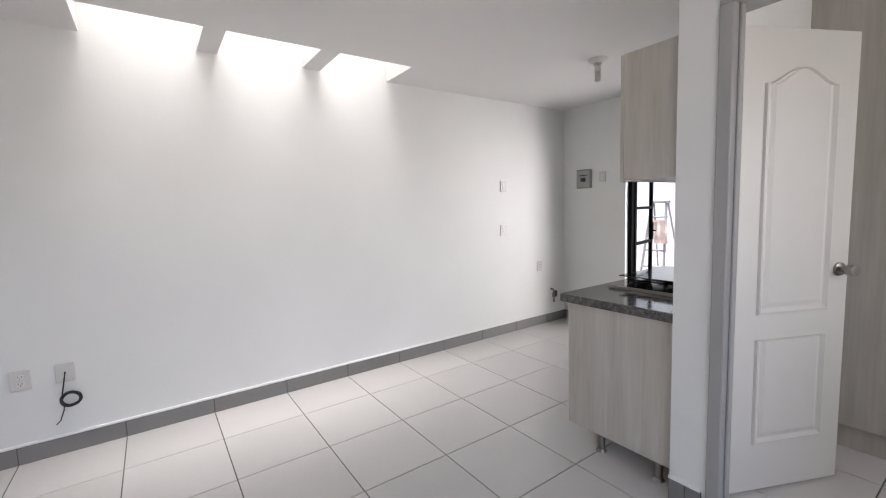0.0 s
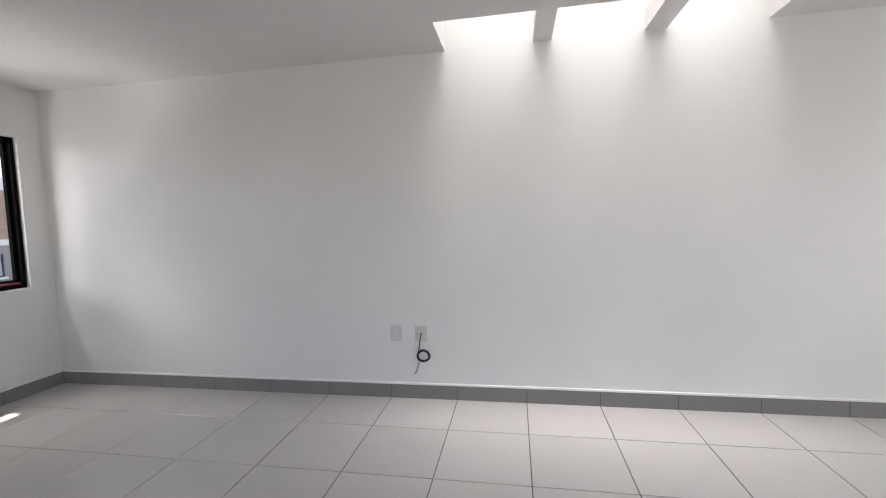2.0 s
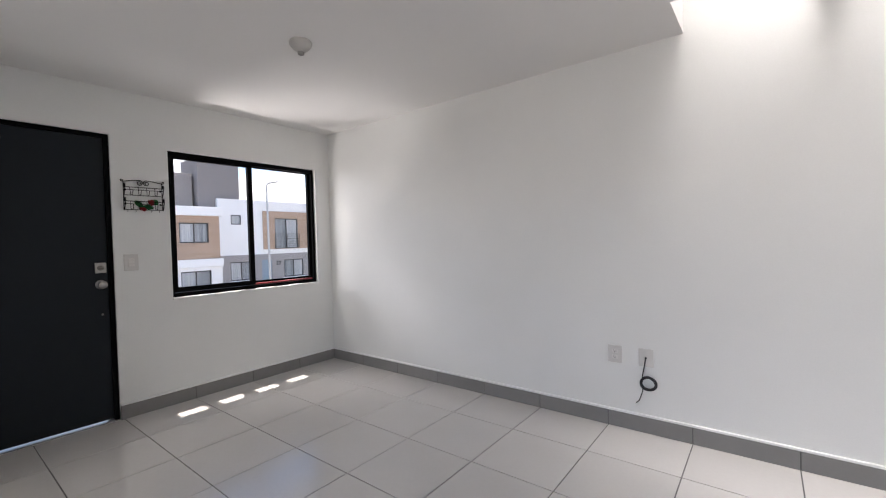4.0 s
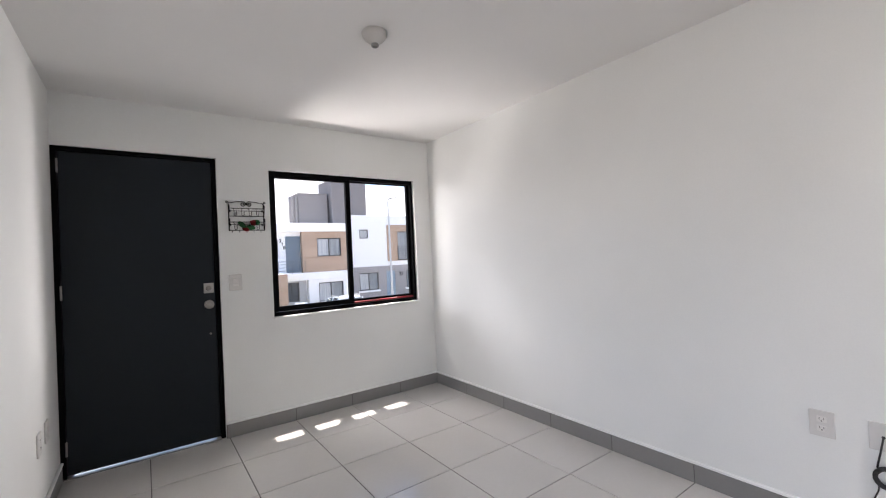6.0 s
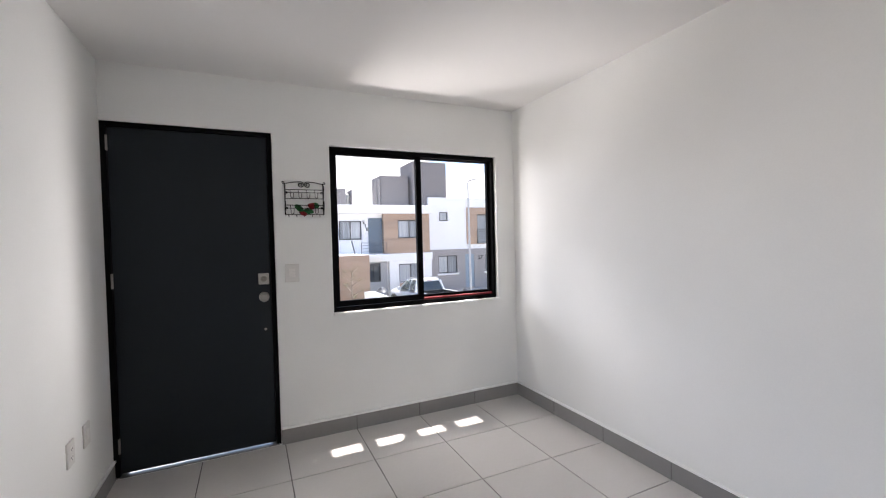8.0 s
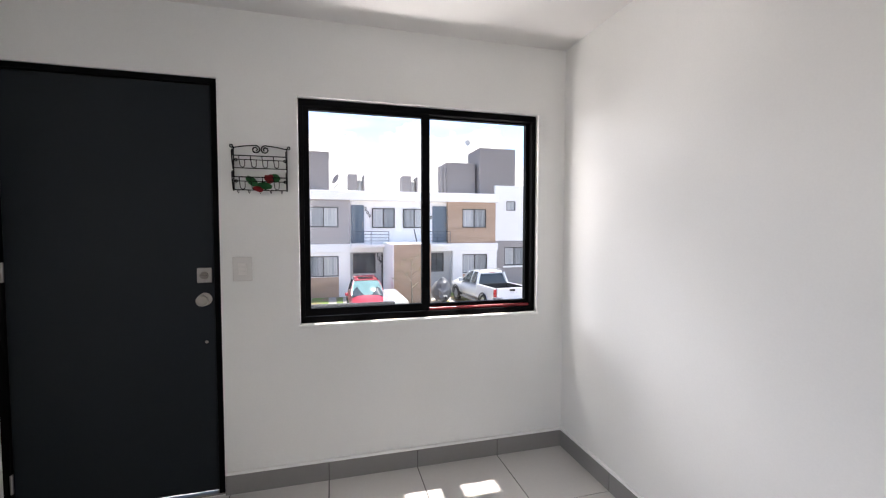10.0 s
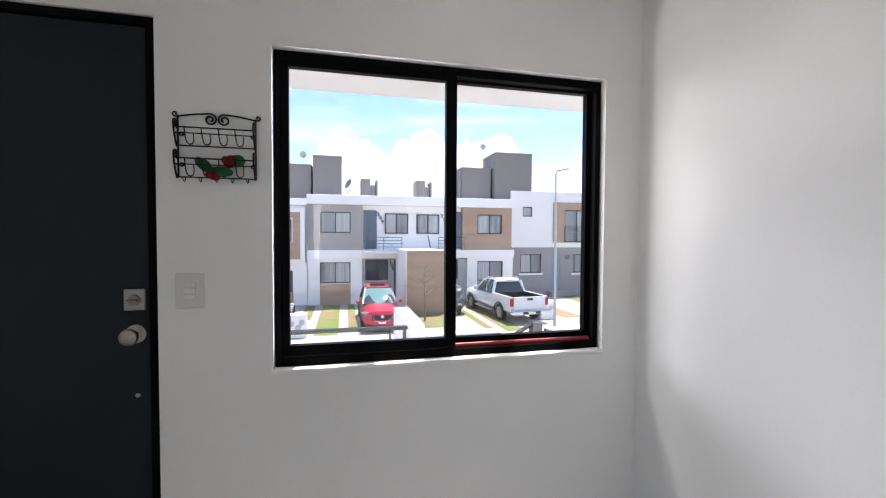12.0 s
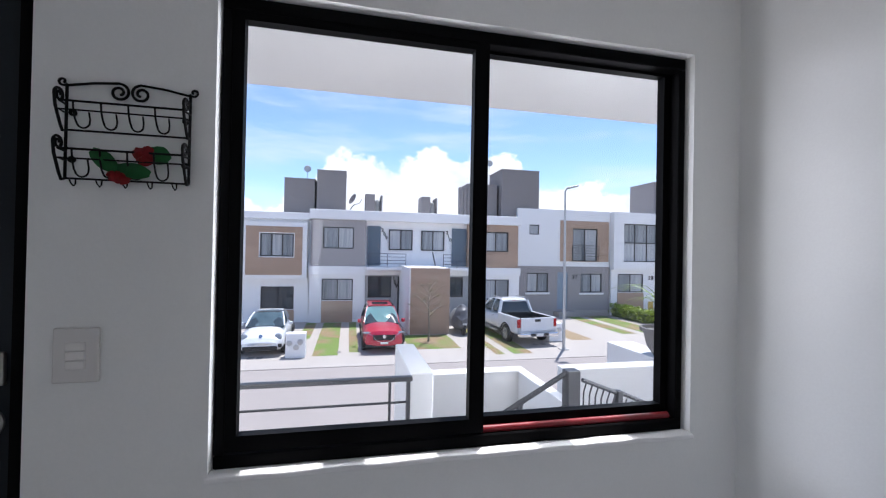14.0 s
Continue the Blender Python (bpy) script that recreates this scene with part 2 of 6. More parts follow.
# ---- mesh helpers ----
def add_box(bm, x0, x1, y0, y1, z0, z1, bevel=0.0, seg=1):
    r = bmesh.ops.create_cube(bm, size=1.0, matrix=Matrix.Translation(((x0 + x1) / 2, (y0 + y1) / 2, (z0 + z1) / 2)) @ Matrix.Diagonal((x1 - x0, y1 - y0, z1 - z0, 1)))
    if bevel:
        edges = list({e for v in r["verts"] for e in v.link_edges})
        bmesh.ops.bevel(bm, geom=edges, offset=bevel, segments=seg, affect="EDGES", profile=0.5)
    return bm


def box(x0, x1, y0, y1, z0, z1, bevel=0.0, seg=1):
    return add_box(bmesh.new(), x0, x1, y0, y1, z0, z1, bevel, seg)


def add_cyl(bm, a, b, r0, r1=None, seg=16, caps=True):
    a, b = Vector(a), Vector(b)
    d = b - a
    m = Matrix.Translation((a + b) / 2) @ d.to_track_quat("Z", "Y").to_matrix().to_4x4()
    bmesh.ops.create_cone(bm, cap_ends=caps, segments=seg, radius1=r0, radius2=r0 if r1 is None else r1, depth=d.length, matrix=m)
    return bm


def cyl(a, b, r0, r1=None, seg=16):
    return add_cyl(bmesh.new(), a, b, r0, r1, seg)


def add_tube(bm, pts, r, seg=8, closed=False, taper=None):
    """A round bar along the points."""
    pts = [Vector(p) for p in pts]
    n, rings, up = len(pts), [], None
    for i, p in enumerate(pts):
        a = pts[(i - 1) % n] if closed or i else p
        b = pts[(i + 1) % n] if closed or i < n - 1 else p
        t = (b - a).normalized()
        if up is None:
            up = t.orthogonal().normalized()
        up = (up - t * up.dot(t)).normalized()
        side = t.cross(up)
        rr = r if taper is None else r * taper[i]
        rings.append([bm.verts.new(p + (up * math.cos(k * 2 * math.pi / seg) + side * math.sin(k * 2 * math.pi / seg)) * rr) for k in range(seg)])
    for i in range(n if closed else n - 1):
        A, B = rings[i], rings[(i + 1) % n]
        for k in range(seg):
            bm.faces.new((A[k], A[(k + 1) % seg], B[(k + 1) % seg], B[k]))
    if not closed:
        bm.faces.new(rings[0][::-1])
        bm.faces.new(rings[-1])
    return bm


def tube(pts, r, seg=8, closed=False, taper=None):
    return add_tube(bmesh.new(), pts, r, seg, closed, taper)


def add_lathe(bm, profile, m, seg=24):
    """Turns (radius, height) pairs about the z axis of m."""
    rings = []
    for r, z in profile:
        if r < 1e-5:
            rings.append([bm.verts.new(m @ Vector((0, 0, z)))])
        else:
            rings.append([bm.verts.new(m @ Vector((r * math.cos(k * 2 * math.pi / seg), r * math.sin(k * 2 * math.pi / seg), z))) for k in range(seg)])
    for A, B in zip(rings, rings[1:]):
        for k in range(seg):
            q = [A[k % len(A)], A[(k + 1) % len(A)], B[(k + 1) % len(B)], B[k % len(B)]]
            q = [v for i, v in enumerate(q) if v not in q[:i]]
            if len(q) > 2:
                bm.faces.new(q)
    return bm


def lathe(profile, m, seg=24):
    return add_lathe(bmesh.new(), profile, m, seg)


def loft(rings, close_ends=True):
    bm = bmesh.new()
    vs = [[bm.verts.new(p) for p in ring] for ring in rings]
    n = len(vs[0])
    for A, B in zip(vs, vs[1:]):
        for k in range(n):
            bm.faces.new((A[k], A[(k + 1) % n], B[(k + 1) % n], B[k]))
    if close_ends:
        bm.faces.new(vs[0][::-1])
        bm.faces.new(vs[-1])
    return bm


def mesh_of(bm, name, mat, smooth=False):
    bmesh.ops.recalc_face_normals(bm, faces=bm.faces)
    me = bpy.data.meshes.new(name)
    bm.to_mesh(me)
    bm.free()
    if mat:
        me.materials.append(mat)
    if smooth:
        me.shade_smooth()
        me.set_sharp_from_angle(angle=radians(38))
    return me


def part(name, bm, mat, parent, label="", smooth=False):
    o = new(name, mesh_of(bm, name, mat, smooth))
    o.parent = parent
    return tagged(o, label)


def thing(name, label, category, at=(0, 0, 0), group="", kind=""):
    o = new(name)
    o.location = at
    o.empty_display_size = 0.1
    return tagged(o, label, category, group, kind)


def solid(name, bm, mat, label, category, group="", kind="", smooth=False):
    return tagged(new(name, mesh_of(bm, name, mat, smooth)), label, category, group, kind)


def structure(name, bm, mat, label, category, smooth=False):
    return solid(name, bm, mat, label, category, kind="structure", smooth=smooth)


def wall_mesh(axis, p0, p1, u0, u1, z0, z1, openings=()):
    """A wall with thickness p0..p1 across its axis, u0..u1 along, and through openings (ua, ub, za, zb)."""
    us = sorted({u0, u1, *[v for o in openings for v in o[:2]]})
    zs = sorted({z0, z1, *[v for o in openings for v in o[2:]]})
    bm, cache = bmesh.new(), {}

    def v(p, u, z):
        if (p, u, z) not in cache:
            cache[p, u, z] = bm.verts.new((p, u, z) if axis == "x" else (u, p, z) if axis == "y" else (u, z, p))
        return cache[p, u, z]

    def full(i, k):
        if not (0 <= i < len(us) - 1 and 0 <= k < len(zs) - 1):
            return False
        cu, cz = (us[i] + us[i + 1]) / 2, (zs[k] + zs[k + 1]) / 2
        return not any(a < cu < b and c < cz < d for a, b, c, d in openings)

    for i in range(len(us) - 1):
        for k in range(len(zs) - 1):
            if not full(i, k):
                continue
            a, b, c, d = us[i], us[i + 1], zs[k], zs[k + 1]
            for p in (p0, p1):
                bm.faces.new((v(p, a, c), v(p, b, c), v(p, b, d), v(p, a, d)))
            for (di, dk), e in (((-1, 0), ((a, c), (a, d))), ((1, 0), ((b, c), (b, d))), ((0, -1), ((a, c), (b, c))), ((0, 1), ((a, d), (b, d)))):
                if not full(i + di, k + dk):
                    (ua, za), (ub, zb) = e
                    bm.faces.new((v(p0, ua, za), v(p0, ub, zb), v(p1, ub, zb), v(p1, ua, za)))
    return bm


# ---- the flat: walls, floor, ceiling ----
WX, LY, KX, SY, H = -4.025, 3.627, 3.75, 0.744, 2.473     # window wall, long wall, kitchen end, side wall, ceiling
DX, KY = 1.55, 1.275                                       # inner door wall, kitchen back wall
T = 0.15
structure("wall_west", wall_mesh("x", WX - T, WX, SY - T, LY + T, -0.15, 2.6, [(2.056, 3.449, 0.863, 2.073), (SY, 1.676, 0.0, 2.129)]), WALL, "white painted entrance wall with a window and a door opening", "wall")
structure("wall_north", wall_mesh("y", LY, LY + T, WX, KX + T, -0.15, 4.1), WALL, "long plain white painted wall below the skylight", "wall")
structure("wall_east", wall_mesh("x", KX, KX + T, KY - T, LY, -0.15, 2.6, [(1.6, 2.842, 0.0, 2.1)]), WALL, "white kitchen end wall with a patio doorway", "wall")
structure("wall_kitchen_back", wall_mesh("y", KY - T, KY, DX, KX, -0.15, H), WALL, "white wall behind the kitchen counter", "wall")
structure("wall_bedroom_door", wall_mesh("x", DX, DX + T, -1.0, KY - T, -0.15, H, [(0.33, 1.122, 0.0, 2.16)]), WALL, "white wall with an inner doorway", "wall")
structure("wall_side", wall_mesh("y", SY - T, SY, WX, -2.3, -0.15, H), WALL, "white side wall beside the entrance door", "wall")
# unseen return wall, set where the south fill still reaches the entrance wall
structure("wall_side_return", wall_mesh("x", -2.3 - T, -2.3, -1.0, SY - T, -0.15, H), WALL, "unseen white return wall closing the room", "wall")
# both openings are added to let the south and bedroom fill lamps in
structure("wall_south", wall_mesh("y", -1.0 - T, -1.0, -2.3 - T, 4.3, -0.15, H, [(1.75, 2.55, 0.9, 2.1), (-1.9, 1.3, 0.3, 2.2)]), WALL, "plain white unseen wall with openings added for fill lamps", "wall")
structure("wall_bedroom_east", wall_mesh("x", 4.15, 4.3, -1.0, KY - T, -0.15, H), WALL, "plain white bedroom wall", "wall")
SKY = (-0.58, 1.42, 3.2)
structure("ceiling", wall_mesh("z", H, H + 0.13, WX, 4.3, -1.0 - T, LY, [(SKY[0], 0.015, SKY[2], LY), (0.135, 0.709, SKY[2], LY), (0.843, SKY[1], SKY[2], LY)]), CEIL, "white plastered ceiling with a slot skylight", "ceiling")
structure("skylight_shaft", wall_mesh("z", H + 0.13, 4.0, SKY[0] - T, SKY[1] + T, SKY[2] - T, LY, [(SKY[0], SKY[1], SKY[2], LY)]), WALL, "white skylight shaft above the ceiling", "skylight")
# unseen cap added to shut out sun; the lamp below lights the shaft
structure("skylight_cap", box(SKY[0] - T, SKY[1] + T, SKY[2] - T, LY, 4.0, 4.1), WALL, "unseen opaque cap added over the skylight shaft", "skylight")

floor = structure("floor", box(WX, 4.15, -1.0, LY, -0.15, -0.004), GROUT, "floor of large light grey square tiles with dark joints", "floor")

# ---- window to the street ----
window_1 = thing("window_1", "black aluminium sliding window with two clear panes", "window", (-4.08, 2.74, 0.876), kind="structure")


def at_base(o, bm):
    """Moves a mesh given in world metres into the frame of its thing."""
    bmesh.ops.translate(bm, vec=-Vector(o.location), verts=bm.verts)
    return bm


def wpart(o, name, bm, mat, label="", smooth=False):
    return part(name, at_base(o, bm), mat, o, label, smooth)


X0, X1 = -4.135, -4.057
wpart(window_1, "frame_head", box(X0, X1, 2.059, 3.446, 2.036, 2.071, 0.003), BLACK)
wpart(window_1, "frame_sill", box(X0, X1, 2.059, 3.446, 0.866, 0.90, 0.003), BLACK)
wpart(window_1, "frame_jamb", box(X0, X1, 2.059, 2.083, 0.9, 2.036, 0.003), BLACK)
wpart(window_1, "frame_jamb", box(X0, X1, 3.422, 3.446, 0.9, 2.036, 0.003), BLACK)
for nm, a, b, xa, xb in (("sliding_sash", 2.083, 2.773, -4.094, -4.062), ("fixed_sash", 2.75, 3.422, -4.131, -4.099)):
    s = wall_mesh("x", xa, xb, a, b, 0.905, 2.036, [(2.784, 3.40, 0.936, 2.027) if nm[0] == "f" else (2.11, 2.729, 0.945, 2.016)])
    sash = wpart(window_1, nm, s, BLACK)
    xm = (xa + xb) / 2
    g = part("pane", at_base(window_1, box(xm - 0.003, xm + 0.003, a + 0.006, b - 0.006, 0.925, 2.033)), GLASS, sash, "clear glass pane")
    g.visible_shadow = False
lip = box(-4.0565, WX + 0.011, 2.052, 3.454, 0.853, 0.8685, 0.004, 2)
bmesh.ops.subdivide_edges(lip, edges=[e for e in lip.edges if abs(e.verts[0].co.y - e.verts[1].co.y) > 0.5], cuts=60)
for v in lip.verts:
    v.co.z += 0.0025 * noise.noise(Vector((v.co.y * 9, v.co.x * 20, 0)))
    v.co.x += 0.003 * noise.noise(Vector((v.co.y * 14, 5, v.co.z * 20)))
structure("window_sill", lip, FILLET, "uneven white plaster lip along the foot of the window", "window sill")
tube_bar = solid("security_bar", tube([(-4.078, 2.77, 0.908), (-4.078, 3.0, 0.908), (-4.078, 3.41, 0.908)], 0.0105, 12), REDPAINT, "red painted tube lying in the window track", "bar", smooth=True)

# ---- entrance door ----
door_1 = thing("door_1", "dark navy flush entrance door, closed, in a black frame", "door", (-4.06, 1.21, 0.0), kind="structure")
fr = wall_mesh("x", -4.13, -4.035, SY + 0.001, 1.674, 0.0, 2.127, [(SY + 0.03, 1.646, 0.0, 2.101)])
wpart(door_1, "door_frame", fr, BLACK)
wpart(door_1, "door_stop", wall_mesh("x", -4.13, -4.093, SY + 0.031, 1.645, 0.0, 2.10, [(SY + 0.055, 1.621, 0.0, 2.076)]), BLACK)
wpart(door_1, "door_leaf", box(-4.09, -4.047, SY + 0.034, 1.642, 0.02, 2.096, 0.002), NAVY)
for z in (2.0, 1.18, 0.19):
    wpart(door_1, "hinge", cyl((-4.04, SY + 0.03, z - 0.045), (-4.04, SY + 0.03, z + 0.045), 0.007, seg=10), STEEL, "small steel hinge", True)
db = wpart(door_1, "deadbolt", box(-4.047, -4.035, 1.566, 1.632, 1.107, 1.182, 0.003, 2), STEEL, "square brushed steel deadbolt plate")
part("thumb_turn", at_base(door_1, add_box(cyl((-4.035, 1.599, 1.144), (-4.027, 1.599, 1.144), 0.02, 0.018, 20), -4.027, -4.012, 1.583, 1.615, 1.14, 1.148, 0.002)), DARKSTEEL, db, smooth=True)
RX = Matrix.Rotation(radians(90), 4, "Y")
kb = wpart(door_1, "door_knob", lathe([(0, 0), (0.033, 0), (0.033, 0.006), (0.014, 0.012), (0.013, 0.03), (0.022, 0.037), (0.029, 0.05), (0.027, 0.062), (0.015, 0.069), (0, 0.07)], Matrix.Translation((-4.047, 1.598, 1.022)) @ RX, 28), STEEL, "round satin steel knob", True)
wpart(door_1, "peg", lathe([(0, 0), (0.008, 0), (0.007, 0.004), (0, 0.005)], Matrix.Translation((-4.047, 1.601, 0.802)) @ RX, 14), STEEL, "small steel screw cap", True)
structure("threshold", box(-4.175, -4.03, SY, 1.676, -0.004, 0.006, 0.002), STEEL, "thin metal threshold strip under the entrance door", "threshold")

# ---- things on the walls ----
def face_matrix(wall, u, z):
    """A frame on a wall: x along it as seen from inside, y up, z into the room."""
    if wall == "north":
        return Matrix(((1, 0, 0, u), (0, 0, -1, LY), (0, 1, 0, z), (0, 0, 0, 1)))
    if wall == "west":
        return Matrix(((0, 0, 1, WX), (1, 0, 0, u), (0, 1, 0, z), (0, 0, 0, 1)))
    if wall == "east":
        return Matrix(((0, 0, -1, KX), (-1, 0, 0, u), (0, 1, 0, z), (0, 0, 0, 1)))
    return Matrix(((-1, 0, 0, u), (0, 0, 1, SY), (0, 1, 0, z), (0, 0, 0, 1)))


def plate(name, wall, u, z, label, w=0.082, h=0.115, inner="outlet", mat=None, group=""):
    o = thing(name, label, "switch" if "switch" in name else "outlet", group=group)
    o.matrix_world = face_matrix(wall, u, z)
    body = box(-w / 2, w / 2, -h / 2, h / 2, 0, 0.009, 0.003, 2)
    part("cover_plate", body, mat or PLASTIC, o)
    if inner == "outlet":
        for dy in (0.02, -0.02):
            s = part("socket", box(-0.017, 0.017, dy - 0.013, dy + 0.013, 0.007, 0.0105, 0.003, 2), OFFWHITE, o)
            sl = bmesh.new()
            add_box(sl, -0.008, -0.006, dy - 0.002, dy + 0.008, 0.0095, 0.0111)
            add_box(sl, 0.006, 0.008, dy - 0.002, dy + 0.008, 0.0095, 0.0111)
            add_cyl(sl, (0, dy - 0.007, 0.0095), (0, dy - 0.007, 0.0111), 0.0028, seg=10)
            part("slots", sl, SLOT, s)
    elif inner == "switch3":
        for dy in (0.021, 0, -0.021):
            part("rocker", box(-0.02, 0.02, dy - 0.0095, dy + 0.0095, 0.007, 0.0125, 0.002, 2), OFFWHITE, o)
    elif inner == "switch2":
        for dy in (0.018, -0.018):
            part("rocker", box(-0.017, 0.017, dy - 0.014, dy + 0.014, 0.007, 0.0125, 0.002, 2), OFFWHITE, o)
    elif inner == "one":
        part("rocker", box(-0.018, 0.018, -0.026, 0.026, 0.007, 0.0125, 0.002, 2), OFFWHITE, o)
    elif inner == "hole":
        part("cable_hole", cyl((0, 0.0, 0.006), (0, 0.0, 0.0095), 0.006, seg=12), SLOT, o)
    return o


plate("wall_outlet", "north", -1.005, 0.487, "white double outlet plate low on the white wall", w=0.088)
plate("cable_plate", "north", -0.815, 0.487, "blank white wall plate with a black cable coming out", w=0.088, inner="hole")
plate("wall_outlet", "side", -3.41, 0.445, "white outlet plate on the side wall", inner="outlet")
plate("wall_outlet", "side", -3.615, 0.45, "white blank plate with a single module on the side wall", inner="one")
plate("light_switch", "west", 1.780, 1.174, "white three-rocker light switch between door and window", w=0.092, h=0.125, inner="switch3")
plate("light_switch", "north", 2.753, 1.592, "white two-rocker switch on the kitchen side of the wall", inner="switch2")
plate("wall_outlet", "north", 2.743, 1.128, "white outlet plate below a switch", inner="outlet")
plate("wall_outlet", "north", 3.298, 0.685, "white outlet plate above the kitchen baseboard", inner="outlet")
plate("light_switch", "east", 3.112, 1.668, "white switch plate beside the fuse box", inner="switch2")

# loose black cable coiled below its plate
cb = thing("coiled_cable", "black cable hanging in a small coil from a wall plate", "cable", (-0.815, LY - 0.012, 0.487))
pts = [(-0.815, LY - 0.008, 0.489), (-0.817, LY - 0.02, 0.47), (-0.826, LY - 0.016, 0.42), (-0.838, LY - 0.014, 0.36)]
wpart(cb, "lead", tube(pts, 0.0035, 8), RUBBER, smooth=True)
cp = []
for i in range(97):
    a = i / 24 * 2 * math.pi + 2.6
    r = 0.043 + 0.0035 * math.sin(i * 0.37)
    cp.append((-0.80 + r * math.cos(a) * 1.02, LY - 0.012 - 0.006 * (1 + math.sin(i * 0.21)), 0.325 + r * math.sin(a) * 0.92))
wpart(cb, "coil", tube(cp, 0.0058, 8), RUBBER, smooth=True)
wpart(cb, "tail", tube([(-0.835, LY - 0.012, 0.295), (-0.838, LY - 0.012, 0.265), (-0.85, LY - 0.01, 0.23), (-0.858, LY - 0.012, 0.205), (-0.878, LY - 0.01, 0.185)], 0.003, 6), RUBBER, smooth=True)

# fuse box
fb = thing("fuse_box", "grey metal fuse box with dark latch on the wall", "fuse box")
fb.matrix_world = face_matrix("east", 3.342, 1.66)
part("box_body", box(-0.095, 0.095, -0.105, 0.105, 0, 0.02, 0.004, 2), GREYPLASTIC, fb)
part("cover", box(-0.085, 0.085, -0.095, 0.095, 0.02, 0.026, 0.003, 2), material("fuse_box_enamel", (0.36, 0.36, 0.35), 0.4, vary=0.03, bump=0.0), fb)
part("latch", box(-0.03, 0.03, -0.03, 0.012, 0.026, 0.036, 0.004, 2), SLOT, fb, "dark recessed latch")
part("vent_slot", box(-0.05, 0.05, 0.035, 0.045, 0.025, 0.0275), SLOT, fb)

# water tap by the baseboard
tp = thing("wall_tap", "small dark metal shut-off tap near the floor", "tap", (3.497, LY, 0.32))
wpart(tp, "pipe", tube([(3.497, LY, 0.39), (3.497, LY - 0.03, 0.39), (3.497, LY - 0.045, 0.37), (3.497, LY - 0.045, 0.26)], 0.011, 10), DARKSTEEL, smooth=True)
wpart(tp, "valve_body", cyl((3.497, LY - 0.045, 0.30), (3.497, LY - 0.045, 0.35), 0.019, 0.019, 14), DARKSTEEL, smooth=True)
wpart(tp, "lever", box(3.482, 3.512, LY - 0.085, LY - 0.06, 0.31, 0.38, 0.004), RUBBER, "black lever")
wpart(tp, "spout", tube([(3.497, LY - 0.045, 0.265), (3.497, LY - 0.045, 0.24)], 0.014, 10), DARKSTEEL, smooth=True)

# ---- ceiling lamps ----
lm = thing("ceiling_lamp", "small round white ceiling lamp holder, unlit", "ceiling lamp", (-2.36, 2.205, H))
DN = Matrix.Translation((-2.36, 2.205, H)) @ Matrix.Rotation(math.pi, 4, "X")
wpart(lm, "dome", lathe([(0, 0), (0.062, 0), (0.066, 0.008), (0.064, 0.02), (0.052, 0.038), (0.036, 0.052), (0.022, 0.06), (0.02, 0.062), (0, 0.062)], DN, 32), material("grey_lamp_plastic", (0.46, 0.45, 0.43), 0.4, vary=0.03, bump=0.0), smooth=True)
wpart(lm, "socket", lathe([(0.019, 0.06), (0.019, 0.075), (0.013, 0.078), (0.012, 0.066), (0, 0.066)], DN, 24), GREYPLASTIC, "grey bulb socket", True)
kl = thing("kitchen_lamp", "white ceiling lamp holder with a spiral saver bulb, unlit", "ceiling lamp", (2.562, 2.358, H))
DK = Matrix.Translation((2.562, 2.358, H)) @ Matrix.Rotation(math.pi, 4, "X")
wpart(kl, "holder", lathe([(0, 0), (0.075, 0), (0.075, 0.008), (0.055, 0.022), (0.032, 0.03), (0.03, 0.05), (0, 0.05)], DK, 28), PLASTIC, smooth=True)
wpart(kl, "bulb_base", lathe([(0, 0.045), (0.02, 0.045), (0.024, 0.07), (0.024, 0.095), (0, 0.095)], DK, 20), PLASTIC, smooth=True)
sp = [(2.562 + 0.019 * math.cos(i * 0.5), 2.358 + 0.019 * math.sin(i * 0.5), H - 0.095 - 0.0012 * i) for i in range(60)]
wpart(kl, "spiral", tube(sp, 0.006, 7), PLASTIC, "white spiral tube", True)

# ---- wrought iron letter rack with cloth roses ----
rk = thing("letter_rack", "black wrought iron wall rack with scrolls, hooks and cloth roses", "wall rack", (WX, 1.875, 1.59))
RY0, RY1 = 1.752, 1.998
rx = WX + 0.008


def spiral(cy, cz, r, turns, start, sgn, x, n=28):
    return [(x, cy + sgn * (r * (1 - 0.72 * i / n)) * math.cos(start + turns * 2 * math.pi * i / n), cz + (r * (1 - 0.72 * i / n)) * math.sin(start + turns * 2 * math.pi * i / n)) for i in range(n + 1)]


W = 0.0031
for y in (RY0, RY1):
    wpart(rk, "upright", tube([(rx, y, 1.59), (rx, y, 1.70), (rx, y, 1.803)], W, 6), IRON, smooth=True)
    s = 1 if y == RY1 else -1
    wpart(rk, "finial", tube(spiral(y + s * 0.008, 1.811, 0.010, 1.1, math.pi * 1.15, s, rx), W * 0.9, 6), IRON, smooth=True)
for s, c in ((-1, 1.853), (1, 1.897)):
    end = RY0 if s < 0 else RY1
    sc = spiral(c, 1.796, 0.021, 1.45, math.pi / 2, s, rx)
    wpart(rk, "top_scroll", tube([(rx, end, 1.802), (rx, (end + c) / 2, 1.812)] + sc[::1], W, 6), IRON, smooth=True)
